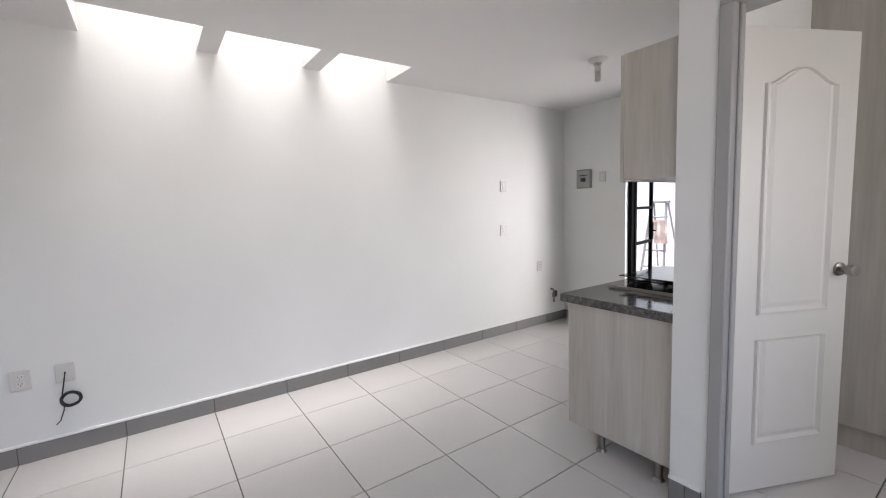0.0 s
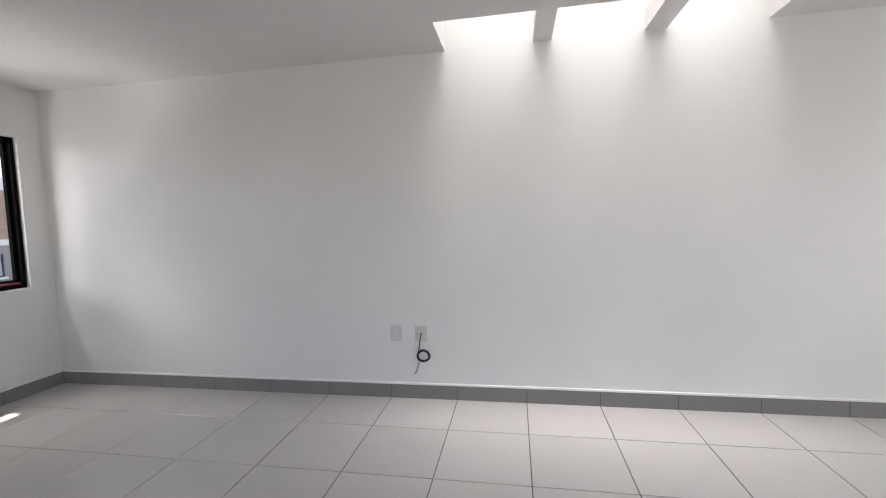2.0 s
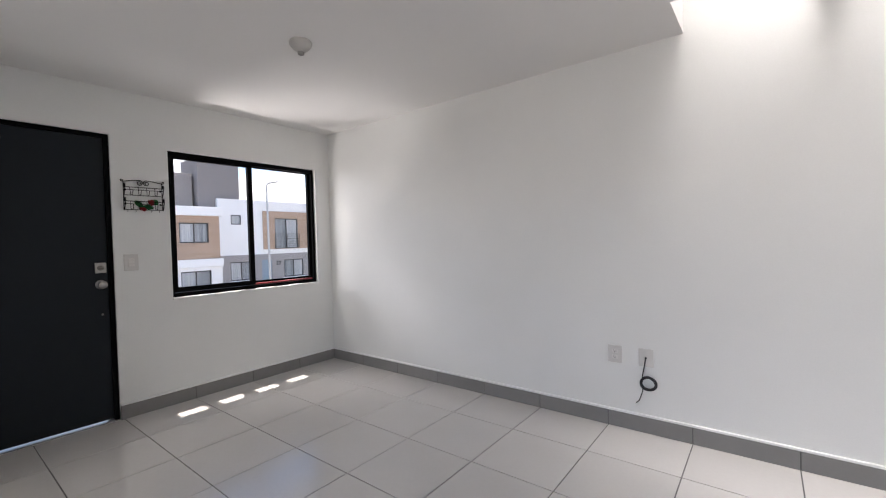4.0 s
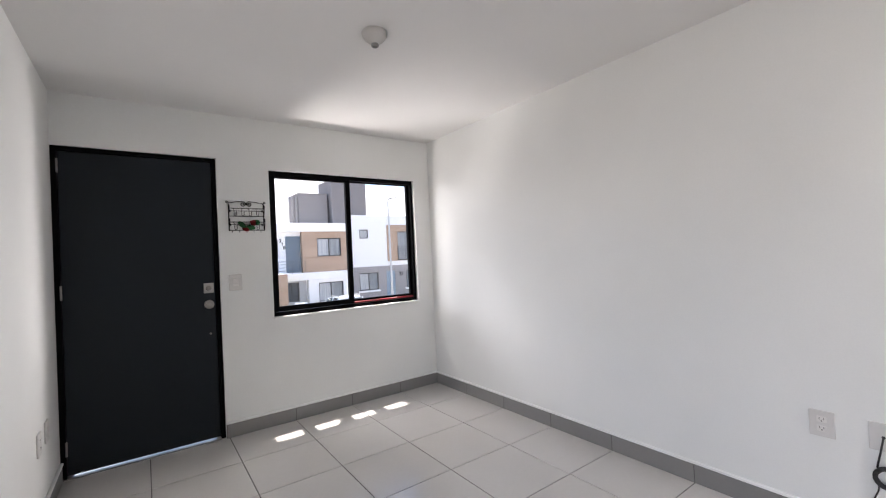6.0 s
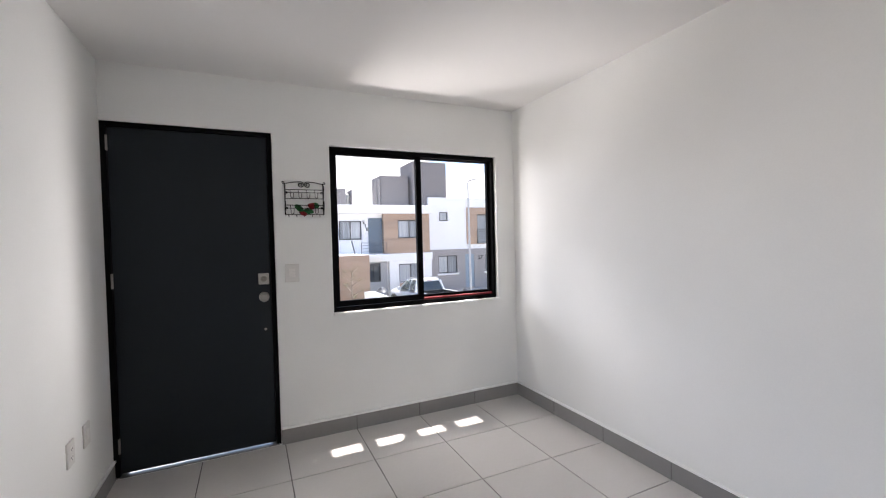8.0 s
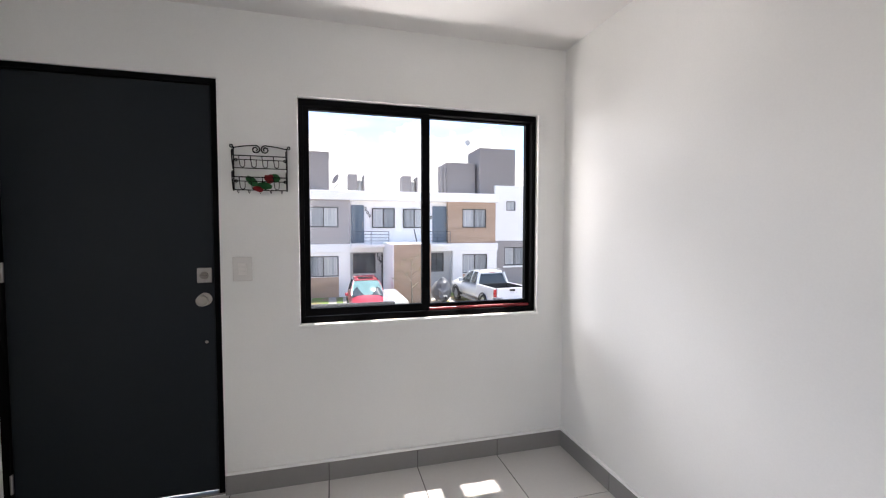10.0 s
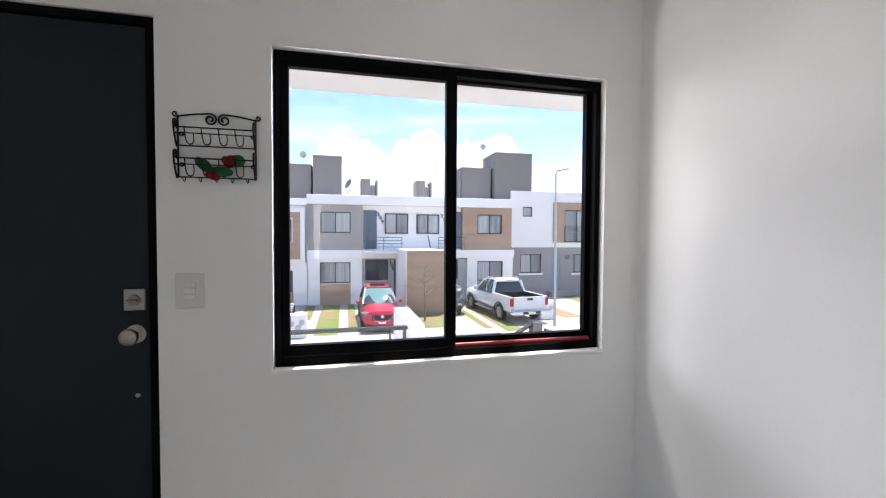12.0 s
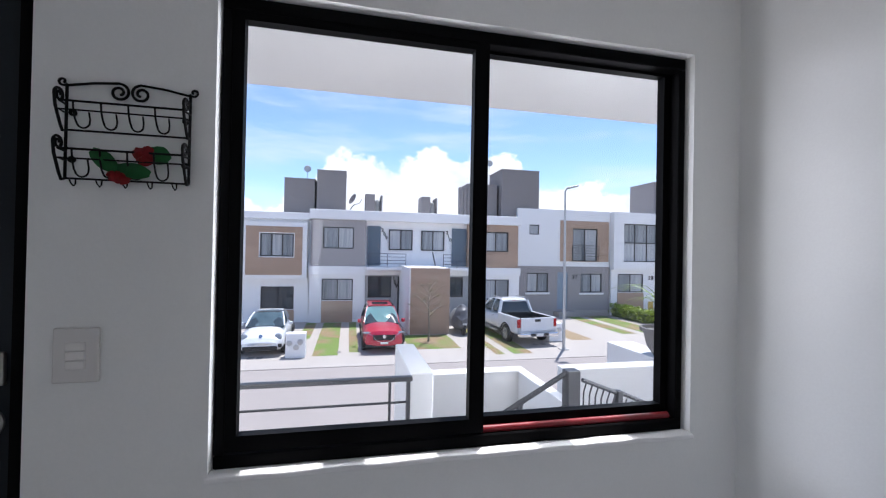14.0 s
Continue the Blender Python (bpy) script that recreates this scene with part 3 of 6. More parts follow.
for zb, dz in ((1.70, 0.058), (1.59, 0.062)):
    for k, (z, r) in enumerate(((zb + dz, 0.0028), (zb + dz * 0.66, 0.0021), (zb, 0.0023))):
        xo = rx + (0.034 if k < 2 else 0.004)
        wpart(rk, "crossbar", tube([(rx, RY0, z), (xo, RY0 + 0.004, z), (xo, RY1 - 0.004, z), (rx, RY1, z)], r, 6), IRON, smooth=True)
    for k in range(4):
        y = RY0 + 0.03 + k * 0.052
        low = zb + 0.002
        lp = [(rx + 0.034, y, zb + dz), (rx + 0.035, y + 0.002, zb + dz * 0.6), (rx + 0.032, y + 0.004, low + 0.016)]
        lp += [(rx + 0.028 - 0.012 * i / 10, y + 0.0135 - 0.0095 * math.cos(math.pi * i / 10), low + 0.012 - 0.012 * math.sin(math.pi * i / 10)) for i in range(11)]
        lp += [(rx + 0.016, y + 0.0235, low + 0.022), (rx + 0.022, y + 0.024, zb + dz * 0.66)]
        wpart(rk, "loop", tube(lp, 0.0019, 6), IRON, smooth=True)
    for y in (RY0, RY1):
        sc = [(rx + 0.026 + 0.016 * (1 - 0.7 * i / 24) * math.cos(1.5 * 2 * math.pi * i / 24), y, zb + dz + 0.014 + 0.016 * (1 - 0.7 * i / 24) * math.sin(1.5 * 2 * math.pi * i / 24)) for i in range(25)]
        wpart(rk, "side_scroll", tube([(rx, y, zb), (rx + 0.012, y, zb - 0.004), (rx + 0.02, y, zb + 0.008), (rx + 0.038, y, zb + dz * 0.8)] + sc, W, 6), IRON, smooth=True)
        wpart(rk, "screw_eye", lathe([(0.003, 0), (0.008, 0.001), (0.008, 0.004), (0.003, 0.005)], Matrix.Translation((WX + 0.001, y + (0.01 if y == RY0 else -0.01), zb + dz * 0.72)) @ RX, 12), IRON)
for k in range(5):
    y = RY0 + 0.022 + k * 0.05
    wpart(rk, "hook", tube([(rx + 0.002, y, 1.592), (rx + 0.003, y, 1.578), (rx + 0.008, y - 0.001, 1.573), (rx + 0.014, y - 0.003, 1.579), (rx + 0.017, y - 0.004, 1.586)], 0.0016, 6), IRON, smooth=True)
LEAFG = material("green_cloth", (0.012, 0.14, 0.035), 0.7, vary=0.25, scale=30, fine=300, bump=0.15)
ROSE = material("red_cloth", (0.30, 0.008, 0.012), 0.7, vary=0.25, scale=30, fine=300, bump=0.15)


def petal(c, w, h, tilt, cup, mat, name):
    """A cupped cloth leaf or petal, two skins thick."""
    bm, n = bmesh.new(), 7
    rows = []
    for i in range(n):
        t = i / (n - 1)
        half = w * math.sin(math.pi * (0.08 + 0.84 * t)) ** 0.7
        rows.append([(cup * (1 - (2 * s - 1) ** 2) * math.sin(math.pi * t) + 0.002 * math.sin(9 * t + 5 * s), (2 * s - 1) * half, (t - 0.5) * h) for s in (0, 0.25, 0.5, 0.75, 1)])
    R = Matrix.Translation(c) @ Matrix.Rotation(radians(tilt), 4, "X")
    vs = [[bm.verts.new(R @ Vector(p)) for p in r] for r in rows]
    for a, b in zip(vs, vs[1:]):
        for k in range(4):
            bm.faces.new((a[k], a[k + 1], b[k + 1], b[k]))
    bmesh.ops.solidify(bm, geom=bm.faces[:], thickness=0.0015)
    return wpart(rk, name, bm, mat, smooth=True)


xo = rx + 0.024
petal((xo, 1.838, 1.632), 0.019, 0.066, 48, 0.012, LEAFG, "leaf")
petal((xo + 0.003, 1.897, 1.611), 0.018, 0.066, 80, 0.012, LEAFG, "leaf")
petal((xo - 0.004, 1.944, 1.651), 0.022, 0.046, 62, 0.010, LEAFG, "leaf")
for dy, dz, tl, w in ((0, 0, 10, 0.024), (0.006, 0.004, -30, 0.02), (-0.008, 0.001, 50, 0.019), (0.003, -0.010, 85, 0.019)):
    petal((xo + 0.002, 1.916 + dy * 0.8, 1.648 + dz), w * 0.8, 0.036, tl, 0.015, ROSE, "rose_petal")
    petal((xo - 0.004, 1.868 + dy * 1.6, 1.599 + dz * 0.6), w * 0.8, 0.027, tl + 60, 0.011, ROSE, "rose_petal")

rk.scale, rk.location = (1, 1.03, 1.0), (WX, 1.876, 1.577)

# ---- inner door and bedroom beyond ----
door_2 = thing("door_2", "white moulded two-panel inner door standing open, steel knob", "door", (1.766, 1.104, 0.0), kind="structure")
jm = thing("door_frame", "grey painted door frame of the inner doorway", "door frame", (DX, 0.73, 0.0), kind="structure")
wpart(jm, "jamb", box(DX - 0.012, DX + 0.10, 1.066, 1.12, 0.0, 2.125, 0.006, 2), JAMB)
wpart(jm, "jamb", box(DX - 0.012, DX + T + 0.012, 0.332, 0.387, 0.0, 2.125, 0.006, 2), JAMB)
wpart(jm, "head", box(DX - 0.012, DX + T + 0.012, 0.332, 1.12, 2.125, 2.158, 0.006, 2), JAMB)
wpart(jm, "stop", box(DX + 0.03, DX + 0.06, 1.055, 1.066, 0.0, 2.125, 0.003), JAMB)


def arch_panel(u0, u1, z0, z1, rise):
    """Outline of a moulded panel, with an arched top if rise is given."""
    pts = [(u0, z0), (u1, z0)]
    n = 14
    for i in range(n + 1):
        s = i / n
        u = u1 + (u0 - u1) * s
        bow = rise * (0.5 - 0.5 * math.cos(2 * math.pi * s)) if rise else 0
        pts.append((u, z1 + bow))
    return pts


def moulding(outline, depth, w1, w2):
    """A moulded panel: outer step down, inner field raised again."""
    n = len(outline)
    cx, cz = sum(p[0] for p in outline) / n, sum(p[1] for p in outline) / n
    rings = []
    for inset, y in ((0, -0.001), (w1 * 0.2, 0.011), (w1 * 0.45, 0.012), (w1, depth), (w2, depth), (w2 + 0.018, 0.008)):
        ring = []
        for u, z in outline:
            su, sz = 1 - inset / (max(abs(outline[0][0] - cx), 1e-3)), 1 - inset / max(abs(outline[0][1] - cz), 1e-3)
            ring.append((cx + (u - cx) * su, y, cz + (z - cz) * sz))
        rings.append(ring)
    bm = bmesh.new()
    vs = [[bm.verts.new(p) for p in r] for r in rings]
    for A, B in zip(vs, vs[1:]):
        for k in range(n):
            bm.faces.new((A[k], A[(k + 1) % n], B[(k + 1) % n], B[k]))
    bm.faces.new(vs[-1])
    return bm


LW, LH = 0.612, 2.10
door_2.matrix_world = pose(1.764, 1.112, 0.0, 0, 0, -24.6)
part("door_leaf", box(0.004, LW, 0.0, 0.038, 0.012, LH, 0.003, 2), DOORWHITE, door_2)
for nm, o in (("upper_panel", arch_panel(0.112, LW - 0.108, 0.852, 1.868, 0.072)), ("lower_panel", arch_panel(0.112, LW - 0.108, 0.238, 0.738, 0))):
    bm = moulding(o, 0.0015, 0.03, 0.036)
    bmesh.ops.scale(bm, vec=(1, -1, 1), verts=bm.verts)
    part(nm, bm, DOORWHITE, door_2, smooth=False)
KN = Matrix.Translation((LW - 0.052, 0.0, 1.04)) @ Matrix.Rotation(radians(90), 4, "X")
part("door_knob", lathe([(0, 0), (0.032, 0), (0.031, 0.008), (0.012, 0.014), (0.012, 0.032), (0.024, 0.04), (0.028, 0.055), (0.024, 0.068), (0, 0.071)], KN, 26), STEEL, door_2, "satin steel knob", True)
for z in (0.15, 0.985, 1.95):
    h = bmesh.new()
    add_box(h, 0.0, 0.0035, 0.004, 0.036, z - 0.045, z + 0.045)
    add_box(h, -0.034, 0.0, 0.0335, 0.037, z - 0.045, z + 0.045)
    add_cyl(h, (-0.002, 0.036, z - 0.045), (-0.002, 0.036, z + 0.045), 0.006, seg=10)
    part("hinge", h, DARKSTEEL, door_2, "dark steel hinge")

wd = thing("wardrobe", "built-in wardrobe with tall pale wood-look doors on a low plinth", "wardrobe", (2.95, 0.1, 0.0))
wpart(wd, "plinth", box(2.70, 3.3, -0.98, 1.14, 0.0, 0.13), LAMINATE)
for a, b in ((0.62, 1.14), (0.09, 0.61), (-0.44, 0.08), (-0.97, -0.45)):
    wpart(wd, "wardrobe_door", box(2.67, 2.69, a, b, 0.135, H - 0.01, 0.002), LAMINATE)
wpart(wd, "carcass", box(2.692, 3.3, -0.98, 1.14, 0.13, H - 0.005), LAMINATE)

# ---- kitchen ----
bc = thing("base_cabinet", "pale wood-look base cabinet on steel legs", "cabinet", (2.2, 1.62, 0.0))
wpart(bc, "end_panel", box(1.585, 1.603, KY + 0.004, 1.872, 0.118, 0.828, 0.001), LAMINATE)
wpart(bc, "body", box(1.605, 2.9, KY + 0.004, 1.852, 0.118, 0.826), LAMINATE)
for a, b in ((1.605, 2.04), (2.045, 2.47), (2.475, 2.898)):
    d = wpart(bc, "cabinet_door", box(a, b, 1.853, 1.871, 0.121, 0.823, 0.001), LAMINATE)
    part("handle", at_base(bc, box(b - 0.06, b - 0.048, 1.871, 1.892, 0.65, 0.79, 0.003)), STEEL, d, "steel bar handle")
for x, y in ((1.64, 1.692), (1.64, 1.37), (2.84, 1.692), (2.84, 1.37)):
    l = cyl((x, y, 0.012), (x, y, 0.118), 0.02, seg=20)
    add_cyl(l, (x, y, 0.0), (x, y, 0.012), 0.03, 0.024, 20)
    wpart(bc, "leg", l, STEEL, "chrome leg", True)
solid("countertop", box(1.56, 2.95, KY + 0.002, 1.912, 0.828, 0.874, 0.004, 2), GRANITE, "polished dark grey granite countertop", "countertop")
ck = thing("cooktop", "black glass gas cooktop with its glass lid half raised", "cooktop", (2.1, 1.64, 0.845))
HOB = material("black_hob_glass", (0.01, 0.01, 0.011), 0.08, vary=0.05, bump=0.0)
wpart(ck, "hob_plate", box(1.78, 2.36, 1.38, 1.90, 0.845, 0.857, 0.003, 2), HOB)
wpart(ck, "trim", box(1.765, 1.78, 1.375, 1.905, 0.845, 0.862, 0.003, 2), STEEL, "steel front trim")
for x, y in ((1.92, 1.52), (1.92, 1.78), (2.22, 1.52), (2.22, 1.78)):
    b = wpart(ck, "burner", cyl((x, y, 0.857), (x, y, 0.872), 0.04, 0.034, 18), IRON, smooth=True)
    g = bmesh.new()
    add_box(g, x - 0.1, x + 0.1, y - 0.005, y + 0.005, 0.876, 0.885)
    add_box(g, x - 0.005, x + 0.005, y - 0.1, y + 0.1, 0.8755, 0.8845)
    part("grate", at_base(ck, g), IRON, b)
for y in (1.46, 1.57, 1.68, 1.79):
    wpart(ck, "knob", cyl((1.815, y, 0.857), (1.815, y, 0.88), 0.017, 0.014, 14), IRON, smooth=True)
wpart(ck, "lid", box(1.86, 2.4, 1.39, 1.90, 0.905, 0.911, 0.002), HOB, "tinted glass lid")
for y in (1.42, 1.87):
    wpart(ck, "lid_hinge", box(2.36, 2.39, y - 0.012, y + 0.012, 0.845, 0.906, 0.003), STEEL)
ck.location = ck.location + Vector((0.13, -0.085, 0.029))
uc = thing("wall_cabinet", "pale wood-look wall cabinet above the counter", "cabinet", (2.2, KY, 1.49))
wpart(uc, "body", box(1.585, 2.9, KY + 0.003, 1.54, 1.487, 2.084, 0.001), LAMINATE)
for a, b in ((1.587, 2.03), (2.035, 2.465), (2.47, 2.898)):
    wpart(uc, "cabinet_door", box(a, b, 1.542, 1.56, 1.483, 2.082, 0.001), LAMINATE)

# ---- patio behind the kitchen ----
PATIO = material("patio_cement", (0.55, 0.54, 0.52), 0.8, vary=0.06, scale=2, fine=80, bump=0.1)
structure("patio_floor", box(KX + T, 7.0, 1.0, 5.4, -0.15, -0.004), PATIO, "pale cement patio floor", "patio")
structure("patio_wall_east", box(6.9, 7.0, 1.0, 5.4, -0.004, 2.6), WALL, "white sunlit patio wall", "wall")
structure("patio_wall_north", box(KX + T, 6.9, 5.3, 5.4, -0.004, 2.6), WALL, "white patio wall", "wall")
structure("patio_wall_south", box(KX + T, 6.9, 0.9, 1.0, -0.004, 2.6), WALL, "white patio wall", "wall")
structure("patio_wall_west", box(KX + T + 0.001, KX + T + 0.1, LY + T, 5.3, -0.004, 2.6), WALL, "white patio wall", "wall")
door_3 = thing("door_3", "black framed glazed patio door standing open", "door", (KX + 0.08, 2.85, 0.0), kind="structure")
wpart(door_3, "door_frame", wall_mesh("x", KX + 0.05, KX + 0.1, 1.602, 2.84, 0.0, 2.098, [(1.64, 2.80, 0.0, 2.06)]), BLACK)
lf = thing("patio_door_leaf", "black aluminium glazed door leaf with cross bars", "door")
lf.matrix_world = pose(KX + 0.10, 2.805, 0.0, 0, 0, 11.0)
part("leaf_frame", wall_mesh("y", -0.016, 0.016, 0.0, 0.56, 0.01, 2.05, [(0.045, 0.515, 0.06, 0.5), (0.045, 0.515, 0.53, 0.92), (0.045, 0.515, 0.95, 1.3), (0.045, 0.515, 1.33, 2.0)]), BLACK, lf)
g = part("pane", box(0.04, 0.52, -0.003, 0.003, 0.06, 2.0), GLASS, lf)
g.visible_shadow = False
part("door_handle", add_cyl(box(0.52, 0.545, -0.03, -0.016, 0.95, 1.15, 0.004), (0.53, -0.03, 1.05), (0.53, -0.06, 1.05), 0.008, seg=10), IRON, lf, "black lever handle")
ALU = material("aluminium", (0.55, 0.55, 0.56), 0.35, 1.0, vary=0.08, bump=0.02)
ld = thing("step_ladder", "aluminium folding step ladder leaning in the patio", "ladder", (5.6, 3.75, 0.0))
ALU2 = material("pale_ladder_aluminium", (0.30, 0.30, 0.31), 0.5, 0.2, vary=0.08, bump=0.02)
for y in (3.52, 3.98):
    wpart(ld, "front_rail", tube([(5.35, y, 0.0), (5.62, 3.75 + (y - 3.75) * 0.55, 1.42)], 0.022, 8), ALU2, smooth=True)
    wpart(ld, "rear_rail", tube([(6.1, y, 0.0), (5.68, 3.75 + (y - 3.75) * 0.55, 1.40)], 0.016, 8), ALU2, smooth=True)
for k in range(5):
    t = 0.16 + k * 0.17
    w = 0.23 * (1 - 0.45 * t)
    wpart(ld, "step", box(5.33 + 0.27 * t, 5.43 + 0.27 * t, 3.75 - w, 3.75 + w, 1.42 * t - 0.012, 1.42 * t + 0.012, 0.004), ALU2)
wpart(ld, "top_cap", box(5.58, 5.72, 3.6, 3.9, 1.395, 1.43, 0.008, 2), ALU2)
ld.location.y -= 0.29
ld.scale = (0.85, 0.8, 0.97)
rag = bmesh.new()
for k in range(2):
    bmesh.ops.create_grid(rag, x_segments=8, y_segments=10, size=0.5, matrix=Matrix.Translation((5.42 - 0.01 * k, 3.34, 0.96)) @ Matrix.Rotation(radians(80), 4, "Y") @ Matrix.Diagonal((0.34, 0.18, 1, 1)))
for v in rag.verts:
    v.co.x += 0.015 * math.sin(v.co.y * 60) + 0.01 * math.sin(v.co.z * 25)
solid("cloth", rag, material("pink_cloth", (0.82, 0.66, 0.59), 0.9, vary=0.2, scale=12, fine=200, bump=0.2), "pale pink cleaning cloth hung on the ladder", "cloth", smooth=True)

# ---- outside: ground and street ----
G = -2.45        # street level
GH, LIFT = -2.88, Vector((0, 0.03, 0.33))   # the row of houses is drawn from its own ground line and set on the street
CONC = material("pale_concrete", (0.435, 0.392, 0.352), 0.9, vary=0.08, scale=0.5, fine=14, bump=0.1)
ROADM = material("light_worn_paving", (0.34, 0.30, 0.275), 0.9, vary=0.08, scale=0.35, fine=20, bump=0.1)
EARTH = material("dry_ground", (0.30, 0.26, 0.2), 0.95, vary=0.15, scale=0.05, fine=3, bump=0.1)
DRYSOIL = material("dry_garden_soil", (0.30, 0.22, 0.13), 0.95, vary=0.2, scale=1.5, fine=25, bump=0.3)
RENDERW = material("white_render", (0.88, 0.865, 0.85), 0.85, vary=0.025, scale=0.7, fine=30, bump=0.08)
RENDERG = material("grey_render", (0.335, 0.31, 0.305), 0.85, vary=0.05, scale=0.7, fine=30, bump=0.08)
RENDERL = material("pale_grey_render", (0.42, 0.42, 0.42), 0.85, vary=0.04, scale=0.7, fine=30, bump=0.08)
TANKG = material("grey_roof_block_render", (0.235, 0.215, 0.21), 0.9, vary=0.05, scale=0.5, fine=20, bump=0.1)
BLUEDOOR = material("blue_grey_door_paint", (0.11, 0.15, 0.19), 0.45, vary=0.05, bump=0.02)
FRAMEM = material("charcoal_window_frame", (0.03, 0.03, 0.033), 0.45, vary=0.1, bump=0.0)
PANED = material("dark_reflecting_pane", (0.05, 0.06, 0.07), 0.06, vary=0.3, scale=1.2, fine=5, bump=0.0)
PANEC = wood_laminate("pane_before_curtain", (0.36, 0.38, 0.40), (0.10, 0.12, 0.135), (1, 7, 0.15))
PANEC.node_tree.nodes["Principled BSDF"].inputs["Roughness"].default_value = 0.12
NEARW = material("off_white_render", (0.66, 0.66, 0.66), 0.85, vary=0.03, scale=0.9, fine=40, bump=0.1)
PANEL = wood_laminate("pane_before_white_curtain", (0.58, 0.59, 0.60), (0.26, 0.28, 0.30), (1, 9, 0.12))
PANEL.node_tree.nodes["Principled BSDF"].inputs["Roughness"].default_value = 0.12
INK = material("black_sign_paint", (0.02, 0.02, 0.02), 0.6, vary=0.05, bump=0.0)
RAILM = material("grey_painted_steel", (0.038, 0.038, 0.042), 0.45, vary=0.1, fine=80, bump=0.03)
GALV = material("galvanised_pole", (0.5, 0.5, 0.5), 0.45, 0.6, vary=0.08, bump=0.02)


def grass_material():
    m = bpy.data.materials.new("patchy_lawn")
    m.use_nodes = True
    nt = m.node_tree
    b = nt.nodes["Principled BSDF"]
    N, K = nt.nodes.new, nt.links.new
    tc, a, f, mx, mx2, rp = N("ShaderNodeTexCoord"), N("ShaderNodeTexNoise"), N("ShaderNodeTexNoise"), N("ShaderNodeMix"), N("ShaderNodeMix"), N("ShaderNodeMapRange")
    a.inputs["Scale"].default_value, a.inputs["Detail"].default_value = 0.9, 6
    f.inputs["Scale"].default_value, f.inputs["Detail"].default_value = 30, 4
    K(tc.outputs["Object"], a.inputs["Vector"]), K(tc.outputs["Object"], f.inputs["Vector"])
    mx.data_type = mx2.data_type = "RGBA"
    mx.inputs["A"].default_value, mx.inputs["B"].default_value = (0.10, 0.16, 0.035, 1), (0.21, 0.29, 0.06, 1)
    K(f.outputs["Fac"], mx.inputs["Factor"])
    rp.inputs["From Min"].default_value, rp.inputs["From Max"].default_value = 0.44, 0.60
    K(a.outputs["Fac"], rp.inputs["Value"]), K(rp.outputs[0], mx2.inputs["Factor"])
    K(mx.outputs["Result"], mx2.inputs["A"])
    mx2.inputs["B"].default_value = (0.27, 0.19, 0.105, 1)
    K(mx2.outputs["Result"], b.inputs["Base Color"])
    b.inputs["Roughness"].default_value = 0.95
    return m


GRASS = grass_material()
structure("ground", box(-700, 500, -600, 600, G - 0.5, G - 0.004), EARTH, "dry ground reaching to the horizon", "ground")
structure("road", box(-17.0, -9.0, -90, 110, G - 0.004, G + 0.036), ROADM, "pale worn street surface", "road")
structure("pavement", box(-26.0, -17.0, -90, 110, G - 0.004, G + 0.06, 0.055, 3), CONC, "pale concrete pavement and driveways", "pavement")
structure("pavement_near", box(-9.0, -6.4, -90, 110, G - 0.004, G + 0.06, 0.02, 2), CONC, "pale concrete pavement before the stairs", "pavement")
P = G + 0.06


def lawn(x0, x1, y0, y1, mat=None, label="patchy green lawn strip between driveways"):
    bm = bmesh.new()
    nx, ny = max(2, int((x1 - x0) * 5)), max(2, int((y1 - y0) * 5))
    bmesh.ops.create_grid(bm, x_segments=nx, y_segments=ny, size=0.5, matrix=Matrix.Translation(((x0 + x1) / 2, (y0 + y1) / 2, P)) @ Matrix.Diagonal((x1 - x0, y1 - y0, 1, 1)))
    for v in bm.verts:
        e = min(v.co.x - x0, x1 - v.co.x, v.co.y - y0, y1 - v.co.y)
        v.co.z += 0.004 if e < 0.02 else 0.03 + 0.03 * noise.noise(v.co * 2.5)
        if e < 0.02:
            v.co.x += 0.03 * noise.noise(v.co * 3)
            v.co.y += 0.03 * noise.noise(v.co * 3 + Vector((7, 0, 0)))
    return solid("lawn", bm, mat or GRASS, label, "lawn", kind="stuff", smooth=True)


for a in ((-25.6, -21.6, 0.3, 0.8), (-25.6, -18.5, 1.15, 2.05), (-25.6, -18.9, 2.45, 2.8), (-21.8, -19.0, 4.8, 6.85), (-25.6, -17.8, 7.9, 8.25), (-25.6, -17.8, 8.6, 9.4), (-26.2, -20.8, 15.5, 16.3), (-26.2, -20.8, 16.8, 18.1)):
    lawn(*a)
lawn(-26.2, -19.8, 12.2, 13.25, DRYSOIL, "dry brown garden bed beside the driveway")
for k, (x, y) in enumerate(((-19.0, 1.75), (-19.0, 2.05), (-19.2, 10.1), (-19.2, 10.5), (-18.5, -0.9), (-18.5, -0.6))):
    solid("meter_cover", box(x - 0.16, x + 0.16, y - 0.11, y + 0.11, P, P + 0.008, 0.003), TANKG, "small dark cover plate let into the pavement", "cover plate", group="covers in the pavement")


